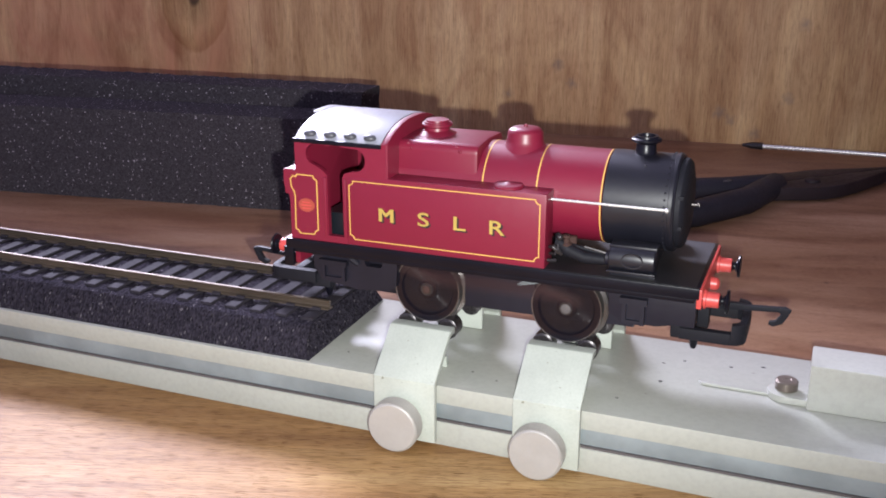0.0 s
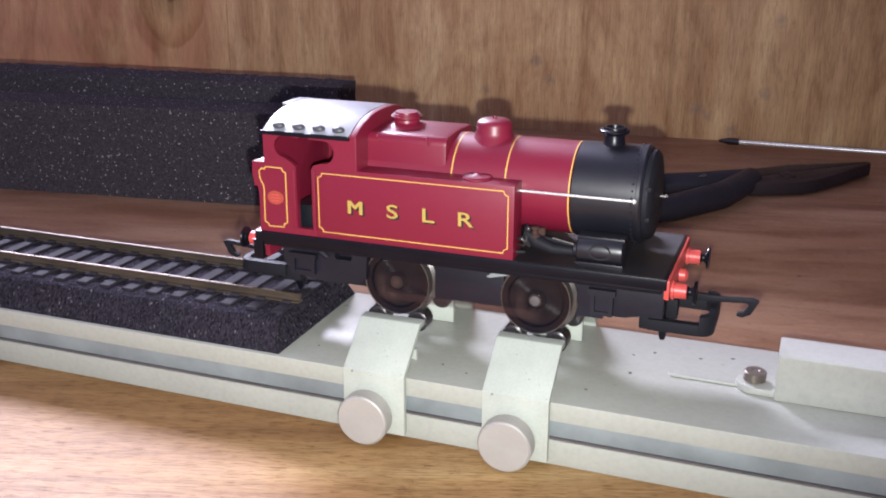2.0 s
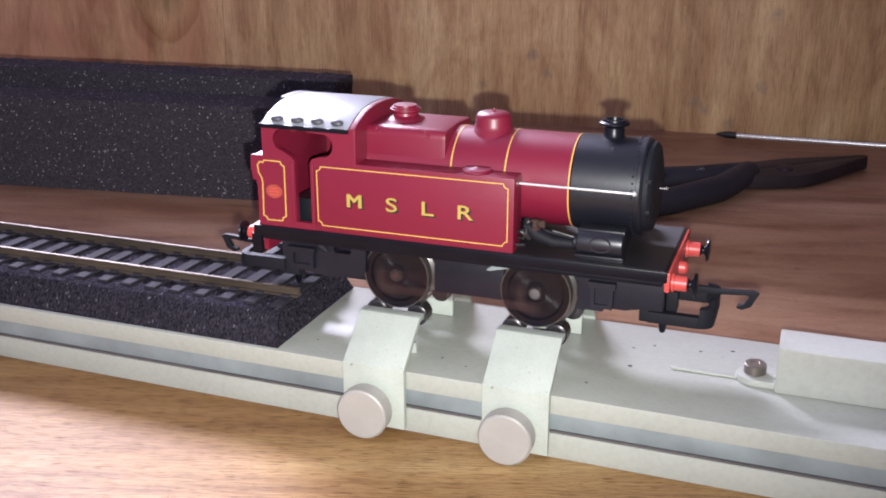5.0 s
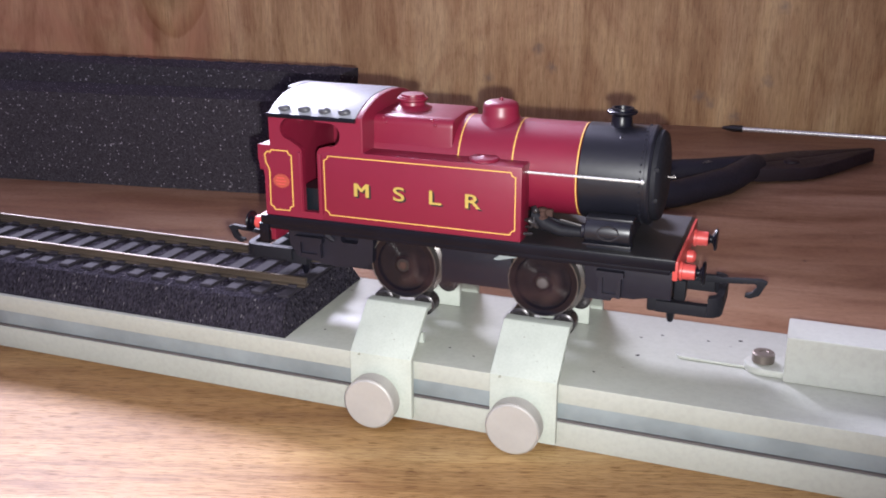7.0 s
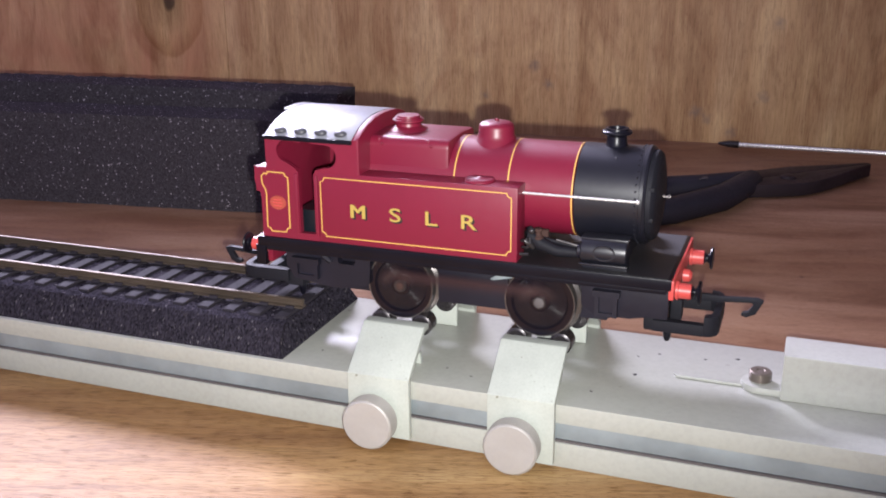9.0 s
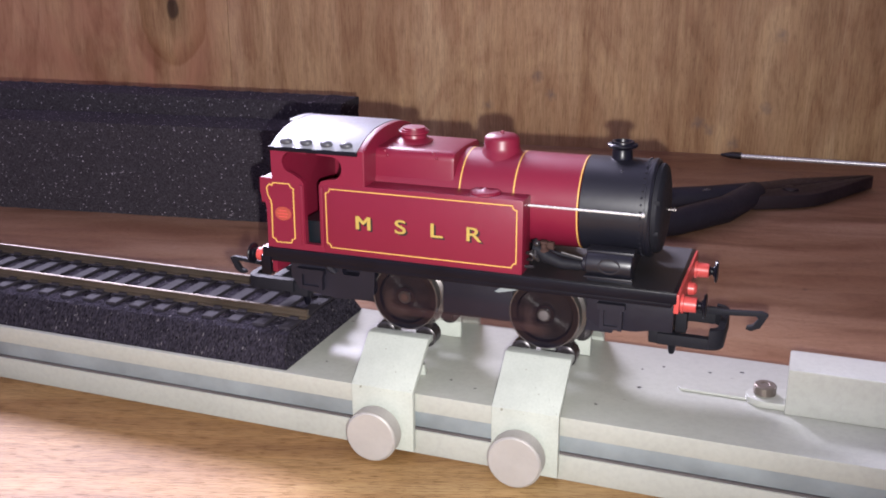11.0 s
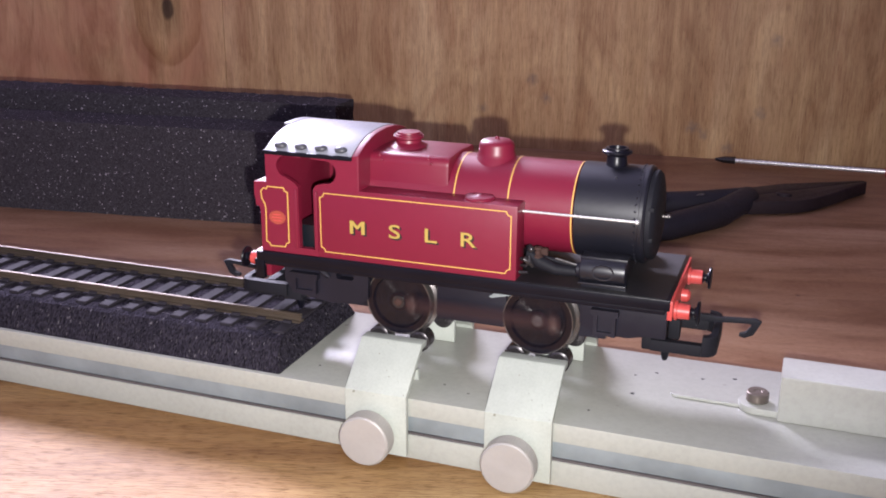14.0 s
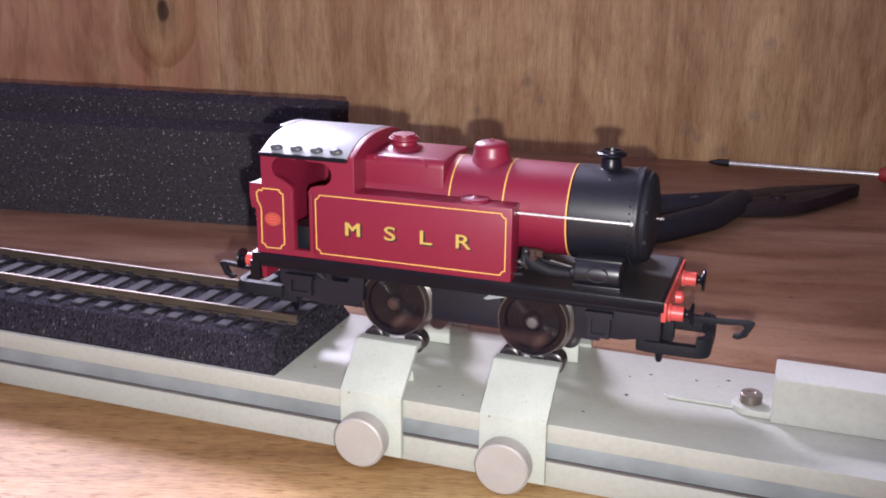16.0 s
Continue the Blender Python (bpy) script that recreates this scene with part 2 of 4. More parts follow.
    M["letter"] = worn("gold_lettering", (0.34, 0.24, 0.058), 0.45, 0, 0.4, 0.08, 0.002)
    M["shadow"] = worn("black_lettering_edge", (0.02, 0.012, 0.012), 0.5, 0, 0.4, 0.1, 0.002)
    M["orange"] = worn("orange_plate", (0.28, 0.05, 0.034), 0.45, 0, 0.4, 0.1, 0.002)
    M["wheel"] = worn("dark_wheel_metal", (0.005, 0.004, 0.007), 0.18, 0.0, 0.32, 0.25, 0.003)
    M["spoke"] = worn("dark_grey_spoke", (0.010, 0.009, 0.012), 0.25, 0.0, 0.3, 0.2, 0.002)
    M["tyre"] = worn("steel_tyre", (0.17, 0.155, 0.15), 0.28, 0.8, 0.5, 0.2, 0.002)
    M["axle"] = worn("axle_end", (0.085, 0.075, 0.075), 0.7, 0.0, 0.2, 0.1, 0.002)
    M["copper"] = worn("bronze_axle_end", (0.045, 0.024, 0.020), 0.8, 0.0, 0.15, 0.1, 0.002)
    M["rod"] = worn("brown_red_rod", (0.028, 0.012, 0.013), 0.5, 0.1, 0.3, 0.1, 0.003)
    M["pin"] = worn("brass_crank_pin", (0.07, 0.04, 0.036), 0.4, 0.4, 0.5, 0.1, 0.002)
    M["steel"] = worn("bright_steel", (0.70, 0.68, 0.67), 0.25, 0.5, 0.5, 0.1, 0.003)
    M["bearing"] = worn("bearing_steel", (0.036, 0.032, 0.034), 0.3, 0.5, 0.5, 0.15, 0.002)
    M["brass"] = worn("brass_screw", (0.19, 0.16, 0.135), 0.45, 0.8, 0.5, 0.2, 0.002)
    M["rubber"] = worn("black_grip", (0.019, 0.017, 0.025), 0.55, 0, 0.25, 0.2, 0.004)
    M["jaw"] = worn("browned_steel", (0.030, 0.021, 0.025), 0.55, 0.3, 0.25, 0.25, 0.006)
    M["dark_strip"] = worn("grey_channel_strip", (0.085, 0.075, 0.075), 0.6, 0, 0.3, 0.2, 0.003)
    M["handle"] = worn("red_handle", (0.32, 0.03, 0.03), 0.4, 0, 0.5, 0.1, 0.004)
    M["green"] = worn("dark_green_motor", (0.003, 0.005, 0.008), 0.4, 0, 0.5, 0.2, 0.002)
    M["plaster"] = worn("plain_room_paint", (0.235, 0.226, 0.266), 0.8, 0, 0.3, 0.06, 0.05)


def map_range(m, val, a, b):
    n = nd(m, "ShaderNodeMapRange")
    n.inputs["From Min"].default_value = a
    n.inputs["From Max"].default_value = b
    ln(m, val, n.inputs["Value"])
    return n.outputs["Result"]


make_materials()


# ---- mesh helpers: all sizes in millimetres ----
def box(bm, x0, x1, y0, y1, z0, z1):
    r = bmesh.ops.create_cube(bm, size=1)
    for v in r["verts"]:
        v.co = Vector(((x0 + x1) / 2 + v.co.x * (x1 - x0), (y0 + y1) / 2 + v.co.y * (y1 - y0), (z0 + z1) / 2 + v.co.z * (z1 - z0)))
    return r["verts"]


def prism(bm, pts, axis, a, b):
    """Extrude a closed outline along an axis; pts are the other two coordinates in order."""
    def at(p, h):
        return {"x": (h, p[0], p[1]), "y": (p[0], h, p[1]), "z": (p[0], p[1], h)}[axis]
    lo = [bm.verts.new(at(p, a)) for p in pts]
    hi = [bm.verts.new(at(p, b)) for p in pts]
    n = len(pts)
    bm.faces.new(lo)
    bm.faces.new(hi[::-1])
    for i in range(n):
        bm.faces.new((lo[i], hi[i], hi[(i + 1) % n], lo[(i + 1) % n]))


def lathe(bm, prof, axis, c, seg=32):
    """Turn a profile of (along, radius) about an axis through c; ends are closed."""
    rings = []
    for h, r in prof:
        ring = []
        for i in range(seg):
            a = 2 * math.pi * i / seg
            u, w = r * math.cos(a), r * math.sin(a)
            p = {"x": (h, u, w), "y": (u, h, w), "z": (u, w, h)}[axis]
            ring.append(bm.verts.new((c[0] + p[0], c[1] + p[1], c[2] + p[2])))
        rings.append(ring)
    for a, b in zip(rings, rings[1:]):
        for i in range(seg):
            bm.faces.new((a[i], a[(i + 1) % seg], b[(i + 1) % seg], b[i]))
    bm.faces.new(rings[0])
    bm.faces.new(rings[-1])


def tube(bm, pts, rad, seg=12):
    """A round bar along a path; rad is one radius or one per point."""
    rads = rad if isinstance(rad, (list, tuple)) else [rad] * len(pts)
    pts = [Vector(p) for p in pts]
    rings = []
    for i, p in enumerate(pts):
        d = (pts[min(i + 1, len(pts) - 1)] - pts[max(i - 1, 0)]).normalized()
        up = Vector((0, 0, 1)) if abs(d.z) < 0.9 else Vector((0, 1, 0))
        s = d.cross(up).normalized()
        t = s.cross(d)
        rings.append([bm.verts.new(p + rads[i] * (math.cos(2 * math.pi * k / seg) * s + math.sin(2 * math.pi * k / seg) * t)) for k in range(seg)])
    for a, b in zip(rings, rings[1:]):
        for i in range(seg):
            bm.faces.new((a[i], a[(i + 1) % seg], b[(i + 1) % seg], b[i]))
    bm.faces.new(rings[0])
    bm.faces.new(rings[-1])


def soften(bm, width, seg=2, angle=32):
    bmesh.ops.recalc_face_normals(bm, faces=bm.faces)
    es = [e for e in bm.edges if len(e.link_faces) == 2 and e.calc_face_angle(0) > radians(angle)]
    bmesh.ops.bevel(bm, geom=es, offset=width, segments=seg, affect="EDGES", clamp_overlap=True, profile=0.6)


def part(name, bm, material, parent=None, label="", bevel=0.0, at=(0, 0, 0)):
    """Link a bmesh in world millimetres as one mesh; its origin is at the parent's, or at `at`."""
    if bevel:
        soften(bm, bevel)
    base = Vector(at)
    if parent is not None:
        base = Vector(parent["base"])
    bmesh.ops.recalc_face_normals(bm, faces=bm.faces)
    for v in bm.verts:
        v.co = (v.co - base) * MM
    me = bpy.data.meshes.new(name)
    bm.to_mesh(me)
    bm.free()
    me.shade_smooth()
    me.set_sharp_from_angle(angle=radians(35))
    me.materials.append(material)
    ob = new(name, me)
    ob["base"] = tuple(base)
    if parent is not None:
        ob.parent = parent
    else:
        ob.location = base * MM
    if label:
        tagged(ob, label)
    return ob


def thing(name, at, label, category, group=""):
    ob = new(name)
    ob.empty_display_size = 0.005
    ob.location = Vector(at) * MM
    ob["base"] = tuple(at)
    return tagged(ob, label, category, group)


def move_origin(ob, at):
    """Give a part its own centre, so that it can turn on it."""
    shift = (Vector(at) - Vector(ob["base"])) * MM
    ob.data.transform(Matrix.Translation(-shift))
    ob.location = shift


def outline_plate(loops, y0, y1):
    """A plate in the xz plane with holes: the first loop is the rim, the others are openings. Returns a bmesh."""
    cu = bpy.data.curves.new("outline", "CURVE")
    cu.dimensions = "2D"
    cu.fill_mode = "BOTH"
    cu.extrude = abs(y1 - y0) / 2
    for loop in loops:
        s = cu.splines.new("POLY")
        s.points.add(len(loop) - 1)
        for p, (x, z) in zip(s.points, loop):
            p.co = (x, z, 0, 1)
        s.use_cyclic_u = True
    ob = bpy.data.objects.new("outline", cu)
    me = bpy.data.meshes.new_from_object(ob)
    bm = bmesh.new()
    bm.from_mesh(me)
    for v in bm.verts:
        v.co = Vector((v.co.x, (y0 + y1) / 2 - v.co.z, v.co.y))
    bmesh.ops.remove_doubles(bm, verts=bm.verts, dist=0.001)
    bpy.data.objects.remove(ob)
    bpy.data.meshes.remove(me)
    return bm


def lettering(bm, text, x, z, size, y, depth, squeeze=1.0):
    """Raised upright letter in the xz plane, facing -y."""
    cu = bpy.data.curves.new("letter", "FONT")
    cu.body = text
    cu.size = size
    cu.extrude = depth
    cu.offset = 0.0 if text == "M" else 0.008 * size
    cu.resolution_u = 4
    cu.align_x = "CENTER"
    ob = bpy.data.objects.new("letter", cu)
    me = bpy.data.meshes.new_from_object(ob)
    off = len(bm.verts)
    bm.from_mesh(me)
    bm.verts.ensure_lookup_table()
    for v in bm.verts[off:]:
        v.co = Vector((x + v.co.x * squeeze, y - v.co.z, z + v.co.y))
    bpy.data.objects.remove(ob)
    bpy.data.meshes.remove(me)


def stripe(bm, pts, width, y0, y1, closed=True):
    """A thin raised line along a path in the xz plane."""
    n = len(pts)
    P = [Vector((p[0], p[1])) for p in pts]
    L, R = [], []
    for i in range(n):
        a, b, c = P[i - 1], P[i], P[(i + 1) % n]
        if not closed:
            a = P[max(0, i - 1)]
            c = P[min(n - 1, i + 1)]
        d1 = (b - a).normalized() if (b - a).length > 1e-6 else (c - b).normalized()
        d2 = (c - b).normalized() if (c - b).length > 1e-6 else d1
        n1, n2 = Vector((-d1.y, d1.x)), Vector((-d2.y, d2.x))
        k = (n1 + n2)
        k = k / max(0.35, k.length_squared / 2)
        L.append(b + k * width / 2)
        R.append(b - k * width / 2)
    for i in range(n if closed else n - 1):
        j = (i + 1) % n
        q = [L[i], L[j], R[j], R[i]]
        lo = [bm.verts.new((p.x, y0, p.y)) for p in q]
        hi = [bm.verts.new((p.x, y1, p.y)) for p in q]
        bm.faces.new(lo)
        bm.faces.new(hi[::-1])
        for a in range(4):
            bm.faces.new((lo[a], hi[a], hi[(a + 1) % 4], lo[(a + 1) % 4]))


# ---- the place ----
def build_structure():
    bm = bmesh.new()
    box(bm, -900, 900, -260, 21.9, -30, 0)
    tagged(part("bench_top", bm, M["bench"], bevel=0.4), "varnished yellow-brown hardwood bench board with long dark pores", kind="structure")
    bm = bmesh.new()
    box(bm, -900, 900, 22.1, 420, -30, 0)
    tagged(part("bench_top_rear", bm, M["bench_rear"], bevel=0.4), "reddish-brown varnished bench board", kind="structure")
    wall = tagged(new("wall_north"), "varnished plywood back board behind the bench", kind="structure")
    wall.matrix_world = pose(0, 0.343, 0, 0, 0, math.degrees(math.atan(0.1)))
    wall["base"] = (0, 0, 0)
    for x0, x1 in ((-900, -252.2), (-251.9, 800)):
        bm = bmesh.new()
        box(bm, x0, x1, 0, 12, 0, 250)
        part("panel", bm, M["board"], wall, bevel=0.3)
    # the rest of the room: plain, and a window high beyond the back board
    X0, X1, Y0, Y1, Z0, Z1 = -2600, 2000, -1400, 1320, -750, 1750
    wx0, wx1, wz0, wz1 = -1690, -830, 925, 1455
    for name, boxes in (("wall_south", [(X0, X1, Y0 - 20, Y0, Z0, Z1)]), ("wall_west", [(X0 - 20, X0, Y0, Y1, Z0, Z1)]), ("wall_east", [(X1, X1 + 20, Y0, Y1, Z0, Z1)]),
                        ("wall_window", [(X0, wx0, Y1, Y1 + 60, Z0, Z1), (wx1, X1, Y1, Y1 + 60, Z0, Z1), (wx0, wx1, Y1, Y1 + 60, Z0, wz0), (wx0, wx1, Y1, Y1 + 60, wz1, Z1)]),
                        ("ceiling", [(X0, X1, Y0, Y1, Z1, Z1 + 20)]), ("floor", [(X0, X1, Y0, Y1, Z0 - 20, Z0)])):
        bm = bmesh.new()
        for q in boxes:
            box(bm, *q)
        tagged(part(name, bm, M["plaster"]), "plain painted room surface", kind="structure")


def build_bar():
    bar = thing("rolling_road_base", (0, 22, 0), "long cream-enamelled metal bar with side channels on the bench", "base bar")
    bm = bmesh.new()
    prism(bm, [(0, 0), (44, 0), (44, 5.8), (41, 5.8), (41, 10.4), (44, 10.4), (44, 14.8), (0, 14.8), (0, 10.4), (3, 10.4), (3, 5.8), (0, 5.8)], "x", -330, 230)
    part("body", bm, M["cream"], bar, bevel=0.25)
    for y0, y1 in ((0.75, 2.9), (41.1, 43.25)):
        bm = bmesh.new()
        box(bm, -329, 229, y0, y1, 6.4, 10.35)
        part("channel", bm, M["zinc"], bar, "grey zinc channel strip", 0.15)
        # thin dark grey line in the slot below the zinc
        bm = bmesh.new()
        ys = 0.35 if y0 < 20 else 42.95
        box(bm, -329, 229, ys, ys + 0.7, 5.82, 6.3)
        part("dark_strip", bm, M["dark_strip"], bar, "dark strip along the bottom of the channel")
    for x, y, r in ((37.0, 20.1, 0.55), (40.5, 33.0, 0.45), (51.0, 33.5, 0.4), (29.5, 8.5, 0.35), (-4.0, 9.5, 0.3), (2.5, 7.0, 0.3), (58.0, 36.0, 0.5), (36.0, 30.2, 0.3), (-35.5, 9.0, 0.3)):
        bm = bmesh.new()
        rnd = random.Random(int(x * 10))
        prism(bm, [(x + r * rnd.uniform(0.6, 1.3) * math.cos(a), y + 0.7 * r * rnd.uniform(0.6, 1.3) * math.sin(a)) for a in [math.pi * k / 4 for k in range(8)]], "z", 14.79, 14.85)
        part("paint_chip", bm, M["frame"], bar, "dark chip in the enamel")
    return bar


def build_stop_block():
    b = thing("end_block", (90, 23, 14.8), "cream-enamelled angle block screwed to the base bar", "block")
    bm = bmesh.new()
    box(bm, 68, 150, 17.3, 28.5, 14.8, 25.2)
    part("body", bm, M["cream"], b, bevel=0.5)
    bm = bmesh.new()
    pts = [(69, 18.7), (69, 26.6)]
    pts += [(63.6 + 3.9 * math.cos(a), 22.65 + 3.95 * math.sin(a)) for a in [math.pi / 2 + math.pi * i / 12 for i in range(13)]]
    prism(bm, pts, "z", 14.85, 16.4)
    part("lug", bm, M["cream"], b, bevel=0.25)
    bm = bmesh.new()
    prism(bm, [(45.0, 22.9), (45.8, 21.6), (60.2, 21.4), (60.2, 23.0)], "z", 14.84, 15.4)
    part("tongue", bm, M["cream"], b, "thin strip running out from the lug", 0.15)
    s = bmesh.new()
    lathe(s, [(0, 1.7), (0.4, 2.4), (2.2, 2.4), (2.5, 2.1), (2.5, 1.0), (2.3, 0.8)], "z", (63.6, 22.7, 16.3), 28)
    part("screw", s, M["brass"], b, "tarnished cheese-head screw")


def build_clamps():
    c = thing("roller_clamp", (-16.4, 22, 0), "pale green enamelled bent-metal clamp with a knurled thumbscrew", "clamp", "clamps under the wheels")
    bm = bmesh.new()
    prism(bm, [(-2.2, 1.3), (-2.2, 15.9), (7.7, 24.7), (10.8, 24.7), (10.8, 23.3), (8.3, 23.3), (-0.6, 15.3), (-0.6, 1.3)], "x", -23.7, -8.9)
    part("bracket", bm, M["clamp"], c, bevel=0.22)
    bm = bmesh.new()
    prism(bm, [(-22.7, 23.4), (-22.7, 14.9), (-10.4, 14.9), (-10.7, 17.6), (-12.4, 16.2), (-14.0, 18.5), (-14.0, 23.4)], "y", 9.4, 10.75)
    part("inner_flange", bm, M["clamp"], c, bevel=0.2)
    bm = bmesh.new()
    lathe(bm, [(-7.4, 5.5), (-7.1, 5.8), (-3.4, 5.8), (-3.0, 5.5)], "y", (-17.1, 0, 6.2), 64)
    k = part("thumbscrew", bm, M["knob"], c, "dull aluminium thumbscrew with a knurled rim", 0.0)
    bm = bmesh.new()
    for i in range(60):
        a = 2 * math.pi * i / 60
        n = box(bm, -0.16, 0.16, -6.9, -3.6, 5.7, 5.96)
        bmesh.ops.transform(bm, matrix=Matrix.Translation((-17.1, 0, 6.2)) @ Matrix.Rotation(a, 4, "Y"), verts=n)
    part("knurling", bm, M["knob"], k)
    bm = bmesh.new()
    lathe(bm, [(-3.0, 1.6), (2.5, 1.6)], "y", (-16.5, 0, 8.0), 16)
    part("shank", bm, M["bearing"], c)
    for dx in (-5.0, 5.0):
        bm = bmesh.new()
        lathe(bm, [(12.0, 2.0), (12.3, 2.5), (15.9, 2.5), (16.2, 2.0)], "y", (-16.4 + dx, 0, 23.2), 28)
        r = part("roller", bm, M["bearing"], c, "small steel ball-bearing roller")
        bm = bmesh.new()
        lathe(bm, [(9.0, 1.0), (16.8, 1.0)], "y", (-16.4 + dx, 0, 23.2), 12)
        part("pin", bm, M["bearing"], r)
        bm = bmesh.new()
        lathe(bm, [(11.75, 1.5), (11.75, 2.0), (12.1, 2.0), (12.1, 1.5)], "y", (-16.4 + dx, 0, 23.2), 24)
        part("shield", bm, M["bearing"], r)
    for x, turn in ((16.55, 0), (-16.4, 180), (16.55, 180)):
        copy_thing(c, pose(x * MM, 0.022, 0, 0, 0, turn))


def build_track():
    bed = thing("track_bed", (-150, 22, 14.8), "black foam track bed lying on the base bar", "foam bed")
    bm = bmesh.new()
    # bevelled foam strip, its skin broken up a little
    nx, ny = 220, 5
    prof = [(1.0, 14.85), (1.9, 17.0), (3.2, 19.4), (4.9, 21.9), (6.2, 22.3), (14, 22.3), (22, 22.3), (30, 22.3), (37.8, 22.3), (39.1, 21.9), (43.0, 14.85)]
    rnd = random.Random(4)
    cols = []
    for i in range(nx + 1):
        x = -330 + (330 - 42.0) * i / nx
        col = []
        for j, (y, z) in enumerate(prof):
            lean = -2.4 * (z - 14.85) / 7.5 if i == nx else 0
            jit = 0.0 if j in (0, len(prof) - 1) else 0.16
            col.append(bm.verts.new((x + lean, y + rnd.uniform(-jit, jit), z + rnd.uniform(-jit, jit) * 0.8)))
        cols.append(col)
    for a, b in zip(cols, cols[1:]):
        for j in range(len(prof) - 1):
            bm.faces.new((a[j], b[j], b[j + 1], a[j + 1]))
        bm.faces.new((a[0], a[-1], b[-1], b[0]))
    bm.faces.new(cols[-1])
    bm.faces.new(cols[0][::-1])
    part("foam_strip", bm, M["bed"], bed)

    track = thing("model_track", (-150, 22, 22.3), "short length of model railway track on black foam", "track")
    for y in (13.3, 30.7):
        bm = bmesh.new()
        w = [(-1.1, 23.3), (1.1, 23.3), (1.1, 23.6), (0.3, 23.8), (0.3, 24.7), (0.5, 24.9), (0.5, 25.35), (0.3, 25.5), (-0.3, 25.5), (-0.5, 25.35), (-0.5, 24.9), (-0.3, 24.7), (-0.3, 23.8), (-1.1, 23.6)]
        prism(bm, [(y + a, z) for a, z in w], "x", -330, -42.3)
        part("rail", bm, M["rail"], track, "tarnished nickel-silver rail")
    bm = bmesh.new()
    box(bm, -1.6, 1.6, 6.9, 37.1, 22.2, 23.0)
    soften(bm, 0.15, 1)
    for y in (13.3, 30.7):
        for d in (-1.3, 1.3):
            box(bm, -1.1, 1.1, y + d - 0.35, y + d + 0.35, 23.2, 23.85)
    first = part("sleeper", bm, M["sleeper"], track)
    first.location.x = (150 - 45.4) * MM
    for v in first.data.vertices:
        v.co.x -= 150 * MM
    i = 1
    while -45.4 - 7.12 * i > -328:
        o = first.copy()
        scene.collection.objects.link(o)
        o.location.x = (150 - 45.4 - 7.12 * i) * MM
        i += 1


def build_foam_blocks():
    def block(name, at, turn, sx, sy, sz, label, seed):
        bm = bmesh.new()
        rnd = random.Random(seed)
        nx, ny, nz = int((sx[1] - sx[0]) / 2.2), 10, int(sz / 2.2)
        grid = {}

        def vert(i, j, k):
            if (i, j, k) not in grid:
                jit = 0.28
                p = Vector((sx[0] + (sx[1] - sx[0]) * i / nx, sy * j / ny, sz * k / nz))
                p += Vector((rnd.uniform(-jit, jit), rnd.uniform(-jit, jit), rnd.uniform(-jit, jit) if k else 0))
                grid[(i, j, k)] = bm.verts.new(p)
            return grid[(i, j, k)]
        for i in range(nx):
            for k in range(nz):
                for j, flip in ((0, False), (ny, True)):
                    q = [vert(i, j, k), vert(i + 1, j, k), vert(i + 1, j, k + 1), vert(i, j, k + 1)]
                    bm.faces.new(q[::-1] if flip else q)
            for j in range(ny):
                for k in (0, nz):
                    bm.faces.new([vert(i, j, k), vert(i + 1, j, k), vert(i + 1, j + 1, k), vert(i, j + 1, k)])
        for j in range(ny):
            for k in range(nz):
                for i in (0, nx):
                    bm.faces.new([vert(i, j, k), vert(i, j + 1, k), vert(i, j + 1, k + 1), vert(i, j, k + 1)])
        ob = part(name, bm, M["foam"])
        ob.matrix_world = pose(at[0] * MM, at[1] * MM, 0, 0, 0, turn)
        tagged(ob, label, "foam block", "packing foam")
    block("foam_block", (-138.1, 152.9), 8.0, (-230, 26), 23, 38.0, "low black open-cell foam block with glinting cells on the bench", 1)
    block("foam_block", (-113.0, 178.5), 4.0, (-260, 0), 20, 45.4, "taller black foam slab standing behind the lower foam block", 2)


